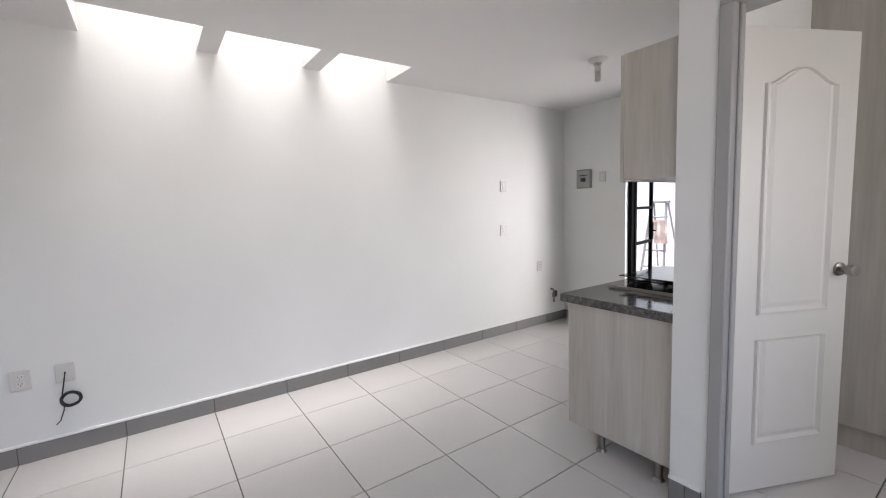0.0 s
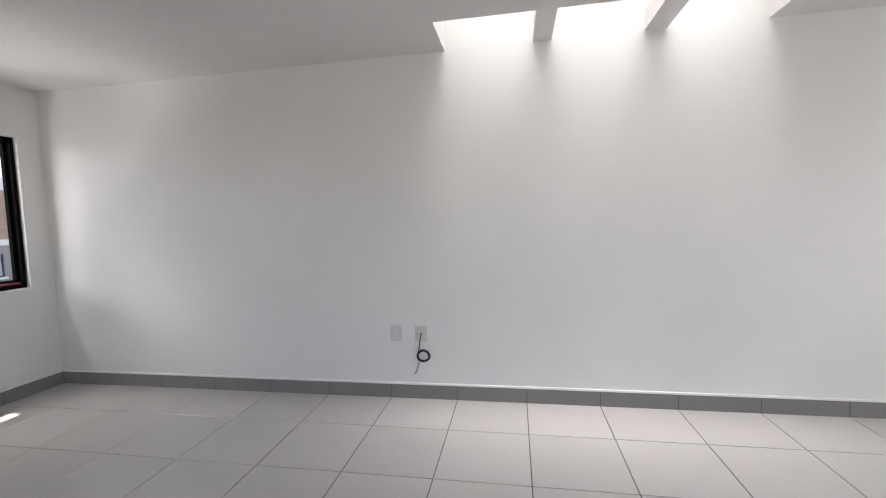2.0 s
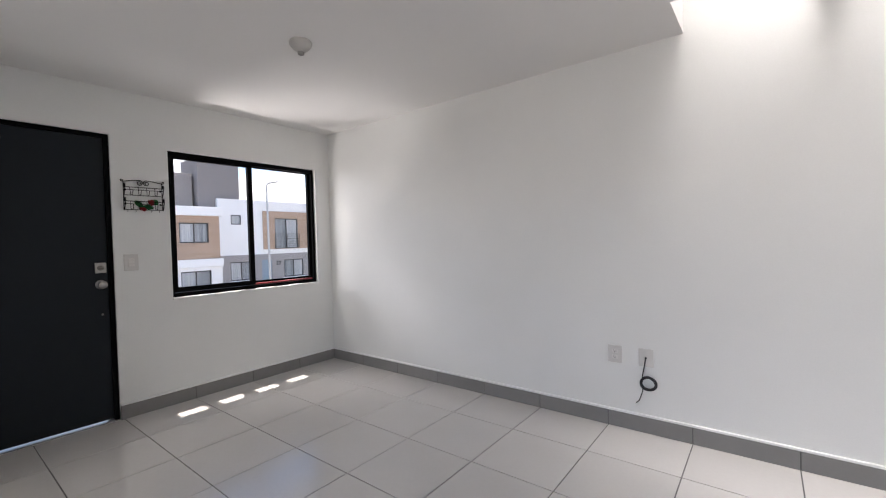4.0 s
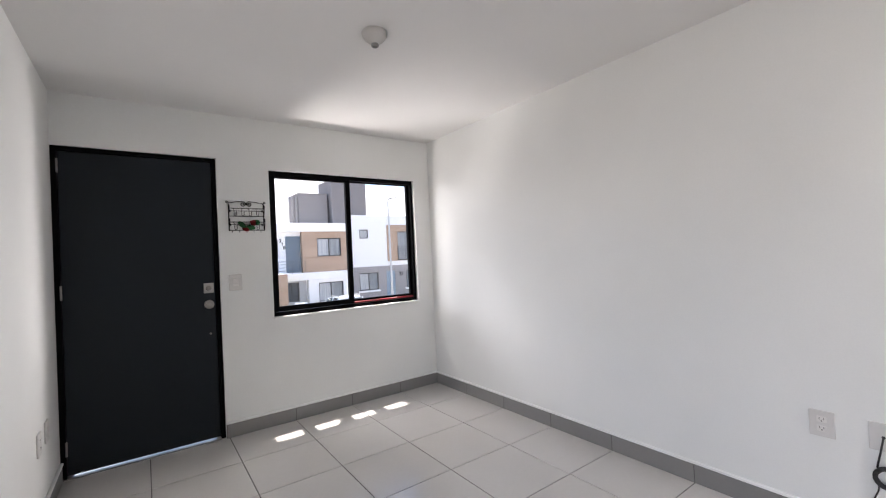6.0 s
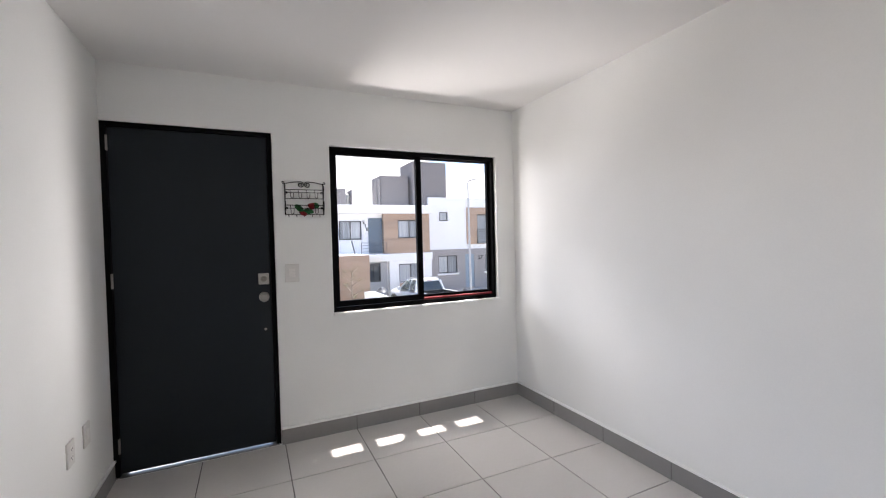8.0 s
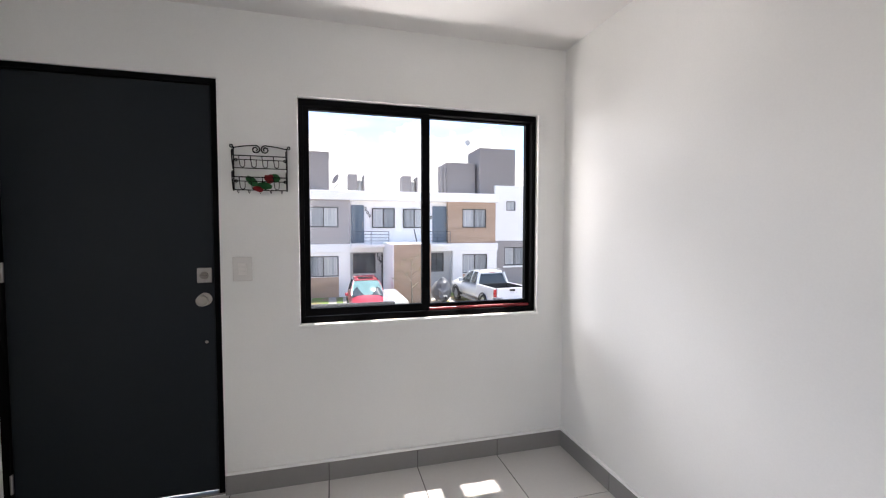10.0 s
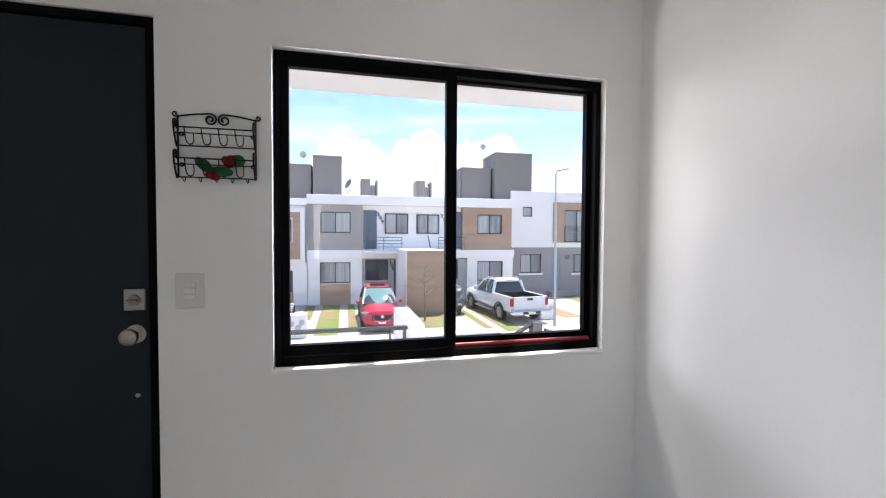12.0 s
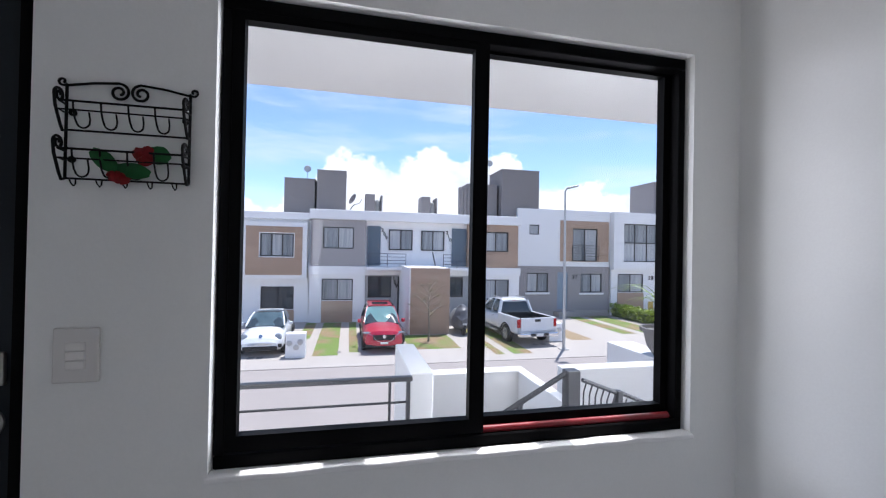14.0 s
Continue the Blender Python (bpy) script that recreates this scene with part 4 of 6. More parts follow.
# ---- outside: houses across the street ----
def far_window(parent, x, y0, y1, z0, z1, cols=2, rows=1, curtain=True, sill=False):
    w = 0.06
    cw, ch = (y1 - y0 - w * (cols + 1)) / cols, (z1 - z0 - w * (rows + 1)) / rows
    cells = [(y0 + w + i * (cw + w), y0 + w + i * (cw + w) + cw, z0 + w + k * (ch + w), z0 + w + k * (ch + w) + ch) for i in range(cols) for k in range(rows)]
    o = wpart(parent, "window", wall_mesh("x", x - 0.09, x - 0.02, y0, y1, z0, z1, cells), FRAMEM, "charcoal framed window")
    for i, (a, b, c, d) in enumerate(cells):
        part("pane", at_base(parent, box(x - 0.07 - 0.008 * (i % 2), x - 0.06 - 0.008 * (i % 2), a, b, c, d)), (PANEL if (i + int(y0 * 3)) % 2 else PANEC) if curtain else PANED, o)
    if sill:
        part("sill", at_base(parent, box(x - 0.01, x + 0.08, y0 - 0.1, y1 + 0.1, z0 - 0.14, z0 - 0.02, 0.01)), RENDERW, o, "white window sill")
    return (y0, y1, z0, z1)


def text_mesh(body, size, depth=0.012):
    cu = bpy.data.curves.new("text", "FONT")
    cu.body, cu.size, cu.extrude, cu.align_x, cu.align_y = body, size, depth / 2, "CENTER", "CENTER"
    cu.offset = size * 0.035
    o = bpy.data.objects.new("text", cu)
    scene.collection.objects.link(o)
    me = bpy.data.meshes.new_from_object(o.evaluated_get(bpy.context.evaluated_depsgraph_get()))
    bpy.data.objects.remove(o)
    bpy.data.curves.remove(cu)
    return me


def number(parent, digits, x, y, z, size, dy, dz, turn=0):
    """House number, one raised digit after the other."""
    for k, ch in enumerate(digits):
        me = text_mesh(ch, size)
        me.materials.append(INK)
        o = new("digit", me)
        o.parent = parent
        o.matrix_local = Matrix.Translation(-Vector(parent.location)) @ Matrix.Translation((x, y + dy * k, z + dz * k)) @ Matrix.Rotation(radians(90), 4, "Z") @ Matrix.Rotation(radians(90), 4, "X") @ Matrix.Rotation(radians(turn), 4, "Z")


def rail(parent, x, y0, y1, z0, h, bars=4, mat=None):
    r = wpart(parent, "balcony_rail", box(x - 0.02, x + 0.02, y0, y1, z0 + h - 0.03, z0 + h, 0.004), mat or RAILM, "thin steel balcony rail")
    for k in range(1, bars):
        part("bar", at_base(parent, cyl((x, y0, z0 + h * k / bars), (x, y1, z0 + h * k / bars), 0.012, seg=8)), mat or RAILM, r)
    for y in (y0, (y0 + y1) / 2, y1):
        part("post", at_base(parent, cyl((x, y, z0), (x, y, z0 + h), 0.016, seg=8)), mat or RAILM, r)


FX = -26.0
ha = thing("house", "two-storey white duplex with grey and brown panels and flat roof", "house", (-30.0, 6.2, GH), group="houses across the street")
U = [(0.98, 2.59, 1.2, 2.35), (4.47, 5.79, 1.18, 2.32), (6.28, 7.61, 1.18, 2.3), (9.86, 11.4, 1.2, 2.34)]
D = [(0.96, 2.58, -1.56, -0.40), (3.37, 4.66, -1.44, -0.28), (7.93, 8.75, -1.45, -0.31), (9.88, 11.48, -1.58, -0.41)]
wpart(ha, "wall", wall_mesh("x", FX - 8, FX, 0.36, 12.08, GH, 2.75, ()), RENDERW)
wpart(ha, "roof_parapet", box(FX - 8.1, FX + 0.45, 0.30, 12.14, 2.74, 3.26, 0.02), RENDERW, "white roof parapet")
wpart(ha, "floor_band", box(FX - 0.1, FX + 0.42, 0.30, 12.14, -0.2, 0.26, 0.01), RENDERW, "white band between storeys")
wpart(ha, "grey_panel", wall_mesh("x", FX + 0.003, FX + 0.32, 0.38, 3.22, 0.26, 2.74, [U[0]]), RENDERG, "grey rendered panel")
wpart(ha, "cladding", wall_mesh("x", FX + 0.003, FX + 0.32, 8.95, 12.0, 0.26, 2.74, [U[3]]), CLAD, "brown wood-look cladding")
far_window(ha, FX + 0.28, *U[0])
far_window(ha, FX + 0.11, *U[1])
far_window(ha, FX + 0.11, *U[2])
far_window(ha, FX + 0.28, *U[3])
for d in (D[0], D[3]):
    wpart(ha, "ground_wall", wall_mesh("x", FX + 0.004, FX + 0.3, d[0] - 0.62, d[1] + 0.62, GH, -0.2, [(d[0], d[1], d[2], d[3])]), RENDERW)
    far_window(ha, FX + 0.26, *d)
    wpart(ha, "cladding", box(FX + 0.3, FX + 0.325, d[0], d[1], GH + 0.05, d[2] - 0.02, 0.004), CLAD, "brown cladding below the window")
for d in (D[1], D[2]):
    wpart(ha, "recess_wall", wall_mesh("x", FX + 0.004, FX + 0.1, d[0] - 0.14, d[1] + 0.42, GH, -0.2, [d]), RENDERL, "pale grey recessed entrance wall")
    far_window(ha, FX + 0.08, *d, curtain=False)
for y0, y1 in ((3.29, 4.02), (8.06, 8.93)):
    dd = wpart(ha, "door", box(FX + 0.02, FX + 0.06, y0, y1, 0.32, 2.48, 0.006), BLUEDOOR, "blue-grey entrance door")
    part("door_handle", at_base(ha, box(FX + 0.06, FX + 0.1, y1 - 0.12, y1 - 0.08, 1.2, 1.5, 0.005)), STEEL, dd)
for y0 in (4.99, 7.55):
    wpart(ha, "door", box(FX + 0.1, FX + 0.15, y0, y0 + 0.12, GH + 0.1, -0.3, 0.006), FRAMEM, "dark ground floor door")
number(ha, "209", FX + 0.02, 4.12, 2.26, 0.27, 0.11, -0.21)
number(ha, "210", FX + 0.02, 7.78, 2.22, 0.27, 0.10, -0.21)
number(ha, "109", FX + 0.11, 4.78, -0.40, 0.30, 0.07, -0.2)
for y0, y1 in ((3.24, 5.35), (7.25, 8.93)):
    wpart(ha, "balcony_slab", box(FX, FX + 1.15, y0, y1, 0.1, 0.27, 0.01), RENDERW, "white balcony slab")
    rail(ha, FX + 1.08, y0 + 0.1, y1 - 0.05, 0.27, 0.72)
tw = wpart(ha, "stair_block", box(-25.98, -21.95, 5.08, 7.02, GH, 0.36, 0.01), RENDERW, "white stair block with brown cladding")
part("cladding", at_base(ha, box(-21.95, -21.925, 5.15, 7.01, GH + 0.04, 0.355, 0.004)), CLAD, tw, "brown wood-look cladding")
wpart(ha, "stair_rail", tube([(-23.2, 6.4, 1.1), (-22.7, 6.45, 0.45)], 0.03, 8), RAILM)

hb = thing("house", "white two-storey house with brown upper box and flat roof", "house", (-30.0, -3.4, GH), group="houses across the street")
wpart(hb, "wall", box(FX - 8, FX - 0.05, -7.2, 0.34, GH, 2.72), RENDERW)
wpart(hb, "roof_parapet", box(FX - 8.1, FX + 0.2, -7.25, 0.29, 2.68, 3.05, 0.02), RENDERW, "white roof parapet")
wpart(hb, "upper_box", wall_mesh("x", FX - 0.045, FX + 0.42, -2.98, 0.2, -0.42, 2.5, [(-2.09, -0.46, 0.73, 1.92)]), RENDERW, "white framed upper box")
wpart(hb, "cladding", wall_mesh("x", FX + 0.42, FX + 0.45, -2.76, -0.03, -0.22, 2.28, [(-2.14, -0.41, 0.68, 1.97)]), CLAD, "brown wood-look cladding")
far_window(hb, FX + 0.4, -2.09, -0.46, 0.73, 1.92, cols=3)
wpart(hb, "ground_wall", wall_mesh("x", FX - 0.045, FX + 0.06, -3.2, 0.28, GH, -0.42, [(-2.08, -0.45, -2.04, -0.84)]), RENDERW)
far_window(hb, FX + 0.03, -2.08, -0.45, -2.04, -0.84, curtain=False)
wpart(hb, "cladding", box(FX + 0.06, FX + 0.085, -2.1, -0.42, GH + 0.05, -2.06, 0.004), CLAD)
wpart(hb, "door", box(FX - 0.05, FX - 0.02, -3.9, -3.05, -0.1, 2.1, 0.006), BLUEDOOR, "blue-grey door")
far_window(hb, FX, -4.3, -3.25, -1.9, -0.75, curtain=False)

hc = thing("house", "white terraced house with grey ground floor and brown panel", "house", (-31.0, 15.8, GH), group="houses across the street")
CX = -27.0
wpart(hc, "wall", box(CX - 8, CX - 0.1, 12.5, 18.95, GH, 3.92), RENDERW)
uw = [(13.3, 13.95, 2.33, 2.95), (16.26, 18.04, 0.70, 2.8)]
wpart(hc, "upper_wall", wall_mesh("x", CX - 0.098, CX, 12.5, 18.95, 0.36, 3.95, uw), RENDERW)
wpart(hc, "cladding", wall_mesh("x", CX + 0.002, CX + 0.05, 15.4, 18.85, 0.68, 3.28, [uw[1]]), CLAD, "brown wood-look cladding")
far_window(hc, CX, *uw[0], cols=1, curtain=True)
far_window(hc, CX, *uw[1], curtain=True)
rail(hc, CX + 0.12, 16.2, 18.1, 0.68, 1.05, 6, FRAMEM)
lw = [(13.17, 14.61, -1.27, -0.07), (15.25, 15.97, -2.35, -0.02), (16.88, 18.41, -1.30, -0.09)]
wpart(hc, "ground_wall", wall_mesh("x", CX - 0.098, CX + 0.02, 12.5, 18.95, GH, 0.36, lw), RENDERG, "grey rendered ground floor")
wpart(hc, "plinth", box(CX + 0.02, CX + 0.06, 12.5, 18.95, GH, -2.45, 0.005), CONC, "pale plinth")
far_window(hc, CX, *lw[0], sill=True)
far_window(hc, CX, *lw[2], sill=True)
wpart(hc, "door", box(CX - 0.06, CX - 0.02, 15.25, 15.97, -2.35, -0.02, 0.006), material("pale_blue_door_paint", (0.24, 0.31, 0.38), 0.45, vary=0.05, bump=0.02), "pale blue entrance door")
wpart(hc, "step", box(CX + 0.02, CX + 0.75, 15.0, 16.3, GH, -2.45, 0.01), CONC, "concrete entrance step")
number(hc, "27", CX + 0.03, 16.36, -0.30, 0.34, 0.2, 0.0)

hd2 = thing("house", "white terraced house with a large white framed window", "house", (-31.0, 23.0, GH), group="houses across the street")
EX = -26.85
wpart(hd2, "wall", box(EX - 8, EX - 0.1, 19.0, 27.5, GH, 3.9), RENDERW)
wpart(hd2, "upper_wall", wall_mesh("x", EX - 0.098, EX + 0.25, 19.0, 27.5, 0.2, 3.93, [(19.72, 22.5, 0.72, 3.2), (23.6, 25.2, 0.9, 2.9)]), RENDERW)
far_window(hd2, EX + 0.1, 19.72, 22.5, 0.72, 3.2, cols=3, rows=2, curtain=True)
far_window(hd2, EX + 0.1, 23.6, 25.2, 0.9, 2.9)
wpart(hd2, "ground_wall", wall_mesh("x", EX - 0.098, EX, 19.0, 27.5, GH, 0.2, [(19.47, 21.4, -1.29, -0.08)]), RENDERW)
far_window(hd2, EX - 0.02, 19.47, 21.4, -1.29, -0.08)
wpart(hd2, "cladding", box(EX, EX + 0.03, 19.45, 21.42, GH + 0.2, -1.31, 0.004), CLAD)
wpart(hd2, "door", box(EX - 0.05, EX + 0.02, 22.3, 23.2, GH + 0.3, -0.1, 0.006), BLUEDOOR, "blue-grey entrance door")
number(hd2, "28", EX + 0.02, 21.86, -0.34, 0.34, 0.2, 0.0)
for y0, y1 in ((-30, -7.3), (27.6, 60)):
    hx = thing("house", "plain white two-storey terraced house with flat roof", "house", (-30.0, (y0 + y1) / 2, GH), group="houses across the street")
    wpart(hx, "wall", box(FX - 8, FX, y0, y1, GH, 3.0), RENDERW)
    wpart(hx, "roof_parapet", box(FX - 8.1, FX + 0.2, y0 - 0.02, y1 + 0.02, 2.9, 3.3, 0.02), RENDERW)

# roof blocks, tanks and aerials
def roof_block(x, y0, y1, z0, z1, depth=2.2):
    o = thing("roof_block", "tall grey rendered water tank enclosure on the flat roof", "roof block", (x - depth / 2, (y0 + y1) / 2, z0), group="tank enclosures on the roofs")
    wpart(o, "wall", box(x - depth, x, y0, y1, z0, z1, 0.02), TANKG)
    wpart(o, "coping", box(x - depth - 0.02, x + 0.02, y0 - 0.02, y1 + 0.02, z1, z1 + 0.04, 0.01), TANKG)
    return o


roof_block(-27.6, -1.28, 0.38, 3.04, 5.12)
roof_block(-27.3, 0.50, 2.10, 3.25, 5.62)
roof_block(-27.6, 9.4, 11.35, 3.25, 5.35)
roof_block(-27.2, 11.5, 14.0, 3.25, 6.32, 2.4)
roof_block(-28.0, 23.1, 26.5, 3.88, 6.3, 2.6)
WHITEPL = material("pale_tank_plastic", (0.5, 0.49, 0.46), 0.5, vary=0.05, bump=0.0)
for y in (3.2, 6.5):
    o = thing("tank_screen", "grey open-sided screen with a pale water tank", "roof block", (-27.9, y + 0.5, 3.25), group="tank enclosures on the roofs")
    wpart(o, "wall", box(-28.6, -27.4, y, y + 0.55, 3.25, 4.42, 0.01), TANKG)
    wpart(o, "fin", box(-28.6, -27.5, y + 0.9, y + 1.0, 3.25, 4.38, 0.01), TANKG)
    wpart(o, "water_tank", lathe([(0, 0), (0.2, 0), (0.2, 0.7), (0.15, 0.82), (0.07, 0.88), (0, 0.9)], Matrix.Translation((-28.0, y + 0.74, 3.3)), 16), WHITEPL, "pale plastic water tank", True)
for y in (9.2, 9.5):
    solid("roof_fin", box(-27.7, -27.4, y - 0.36, y - 0.22, 3.25, 5.1, 0.01), TANKG, "thin grey upright fin on the roof", "roof block", group="tank enclosures on the roofs")
ds = thing("satellite_dish", "small dark satellite dish on a bent pole", "satellite dish", (-27.1, 2.45, 3.26))
wpart(ds, "pole", tube([(-27.1, 2.3, 3.26), (-27.1, 2.42, 3.55), (-27.1, 2.6, 3.75)], 0.025, 8), RAILM, smooth=True)
wpart(ds, "dish", lathe([(0, 0.0), (0.16, 0.02), (0.28, 0.07), (0.33, 0.11), (0.32, 0.115), (0.15, 0.035), (0, 0.012)], Matrix.Translation((-27.1, 2.55, 4.0)) @ Matrix.Rotation(radians(62), 4, "X") @ Matrix.Rotation(radians(25), 4, "Y"), 20), TANKG, smooth=True)
wpart(ds, "feed_arm", tube([(-27.1, 2.6, 3.75), (-27.0, 2.85, 3.78), (-26.95, 3.0, 4.05)], 0.018, 6), RAILM)
for x, y, z0, z1 in ((-28.2, -0.1, 5.12, 5.85), (-27.8, 10.85, 5.38, 6.8)):
    an = thing("aerial", "thin grey aerial mast with a small round dish", "aerial", (x, y, z0), group="aerials")
    wpart(an, "mast", cyl((x, y, z0), (x, y, z1), 0.018, seg=8), GALV)
    wpart(an, "small_dish", lathe([(0, 0), (0.16, 0.03), (0.2, 0.07), (0.19, 0.075), (0, 0.02)], Matrix.Translation((x + 0.02, y, z1 - 0.05)) @ RX, 16), GALV, smooth=True)

for o in [o for o in scene.objects if o.parent is None and o.name.split(".")[0] in ("house", "roof_block", "tank_screen", "roof_fin", "satellite_dish", "aerial")]:
    o.location = o.location + LIFT

# ---- street things ----
sl = thing("street_lamp", "slim galvanised street lamp with a flat LED head", "street lamp", (-18.2, 10.9, P))
wpart(sl, "pole", tube([(-18.2, 10.9, P), (-18.2, 10.88, 0.8), (-18.2, 10.86, 4.0)], 0.065, 12, taper=(1.0, 0.8, 0.62)), GALV, smooth=True)
wpart(sl, "arm", tube([(-18.2, 10.86, 4.0), (-18.18, 10.9, 4.08), (-18.16, 10.98, 4.12)], 0.03, 8), GALV, smooth=True)
hb2 = box(-0.13, 0.13, -0.22, 0.22, -0.04, 0.04, 0.035, 3)
bmesh.ops.transform(hb2, matrix=Matrix.Translation((-18.14, 11.14, 4.17)) @ Matrix.Rotation(radians(14), 4, "X"), verts=hb2.verts)
wpart(sl, "lamp_head", hb2, GALV, smooth=True)
wpart(sl, "base_plate", box(-18.36, -18.04, 10.74, 11.06, P, P + 0.03, 0.005), GALV)


def meter_box(x, y0, y1, h):
    o = thing("meter_box", "low white rendered box with round meters", "meter box", (x, (y0 + y1) / 2, P), group="meter boxes")
    wpart(o, "body", box(x - 0.45, x, y0, y1, P, P + h, 0.02, 2), RENDERW)
    for dy, dz in ((0.2, 0.62), (0.75, 0.66), (0.55, 0.45)):
        y, z = y0 + (y1 - y0) * dy, P + h * dz
        wpart(o, "meter", lathe([(0.1, 0), (0.1, 0.03), (0.075, 0.04), (0, 0.04)], Matrix.Translation((x, y, z)) @ RX, 14), GALV, "round utility meter", True)


meter_box(-18.3, 0.27, 0.93, 0.86)
meter_box(-19.65, 11.0, 11.65, 0.80)

BARK = material("grey_brown_bark", (0.26, 0.22, 0.17), 0.9, vary=0.2, scale=8, fine=60, bump=0.3)
LEAF = material("sparse_young_leaf", (0.20, 0.20, 0.07), 0.7, vary=0.3, scale=5, fine=40, bump=0.0)
rng = random.Random(7)
tr = thing("young_tree", "thin young street tree with bare twigs and few leaves", "tree", (-20.2, 5.72, P))
tb, tips = bmesh.new(), []
add_tube(tb, [(-20.2, 5.72, P), (-20.18, 5.74, -1.6), (-20.2, 5.72, -1.05), (-20.22, 5.7, -0.5), (-20.2, 5.74, 0.05)], 0.045, 8, taper=(1, 0.8, 0.65, 0.4, 0.12))
for k in range(15):
    z = -1.35 + 0.085 * k
    a = k * 2.4
    ln = 0.92 - 0.035 * k
    p0 = Vector((-20.2, 5.72, z))
    p1 = p0 + Vector((math.cos(a) * ln * 0.5, math.sin(a) * ln * 0.5, 0.18))
    p2 = p0 + Vector((math.cos(a) * ln, math.sin(a) * ln, 0.3 + 0.1 * rng.random()))
    add_tube(tb, [p0, p1, p2], 0.016, 5, taper=(1, 0.7, 0.25))
    for m in range(3):
        q = p1.lerp(p2, 0.3 * m + 0.2)
        e = q + Vector((rng.uniform(-0.16, 0.16), rng.uniform(-0.16, 0.16), rng.uniform(0.05, 0.2)))
        add_tube(tb, [q, e], 0.007, 4, taper=(1, 0.4))
        tips += [e, p2]
wpart(tr, "trunk", tb, BARK, smooth=True)


def leaf_cloud(points, n, spread, size, r):
    vs, fs = [], []
    for _ in range(n):
        c = r.choice(points) + Vector((r.gauss(0, spread), r.gauss(0, spread), r.gauss(0, spread)))
        a, b = Vector((r.gauss(0, 1), r.gauss(0, 1), r.gauss(0, 1))).normalized(), Vector((r.gauss(0, 1), r.gauss(0, 1), r.gauss(0, 1)))
        b = a.cross(b).normalized()
        s = size * r.uniform(0.6, 1.3)
        i = len(vs)
        vs += [c - a * s, c + b * s * 0.45, c + a * s, c - b * s * 0.45]
        fs.append((i, i + 1, i + 2, i + 3))
    bm = bmesh.new()
    v = [bm.verts.new(p) for p in vs]
    for f in fs:
        bm.faces.new([v[i] for i in f])
    return bm


wpart(tr, "crown", leaf_cloud(tips, 260, 0.05, 0.035, rng), LEAF, "sparse small leaves")
wpart(tr, "soil_ring", lathe([(0, 0.05), (0.35, 0.05), (0.42, 0.02), (0.42, 0.0)], Matrix.Translation((-20.2, 5.72, P)), 20), DRYSOIL)
HEDGE = material("bright_green_hedge_leaf", (0.30, 0.38, 0.05), 0.7, vary=0.35, scale=3, fine=25, bump=0.0)
hp = [Vector((-26.4 + 5.2 * rng.random(), 18.95 + rng.uniform(-0.4, 0.4), P + 0.12 + 0.65 * rng.random() ** 0.7)) for _ in range(500)]
hg = thing("hedge", "low bright green clipped hedge along the garden", "hedge", (-23.8, 18.95, P))
wpart(hg, "leaves", leaf_cloud(hp, 6500, 0.05, 0.07, rng), HEDGE)
# solid core, its dark green paints the shade between the leaves
hcore = box(-26.3, -21.3, 18.66, 19.24, P, P + 0.6, 0.12, 3)
wpart(hg, "twigs", hcore, material("hedge_shade_core", (0.07, 0.10, 0.02), 0.9, vary=0.3, scale=6, fine=40, bump=0.3))
YEL = material("yellow_chair_plastic", (0.55, 0.38, 0.08), 0.5, vary=0.05, bump=0.0)
yc = thing("garden_chair", "yellow plastic garden chair on the lawn", "chair", (-26.0, 21.5, P))
wpart(yc, "seat", box(-26.2, -25.8, 21.3, 21.7, P + 0.42, P + 0.46, 0.01), YEL)
wpart(yc, "backrest", box(-26.24, -26.2, 21.3, 21.7, P + 0.46, P + 0.9, 0.01), YEL)
for x in (-26.17, -25.83):
    for y in (21.33, 21.67):
        wpart(yc, "leg", cyl((x, y, P), (x, y, P + 0.42), 0.02, 0.022, 8), YEL)


# ---- cars ----
def ring(x, hw, zb, zt, n=20, p=3.4, top=1.0):
    pts = []
    for k in range(n):
        a = 2 * math.pi * (k + 0.5) / n
        c, s = math.cos(a), math.sin(a)
        y = math.copysign(abs(c) ** (2 / p), c) * hw
        zz = math.copysign(abs(s) ** (2 / p), s)
        z = (zb + zt) / 2 + zz * (zt - zb) / 2
        y *= 1 + (top - 1) * max(0.0, zz)
        pts.append((x, y, z))
    return pts


def smooth_loft(stations, n=20, p=3.4, sub=4):
    """Body skin through (x, half width, bottom, top, tumblehome) stations, eased between them."""
    rings = []
    for i in range(len(stations) - 1):
        a, b = stations[i], stations[i + 1]
        for k in range(sub):
            t = k / sub
            rings.append(ring(*[u + (v - u) * t for u, v in zip(a[:4], b[:4])], n=n, p=p, top=a[4] + (b[4] - a[4]) * t))
    s = stations[-1]
    rings.append(ring(*s[:4], n=n, p=p, top=s[4]))
    return loft(rings)


def paint(name, color):
    m = material(name, color, 0.3, vary=0.02, bump=0.0, coat=1.0)
    m.node_tree.nodes["Principled BSDF"].inputs["Coat Roughness"].default_value = 0.05
    return m


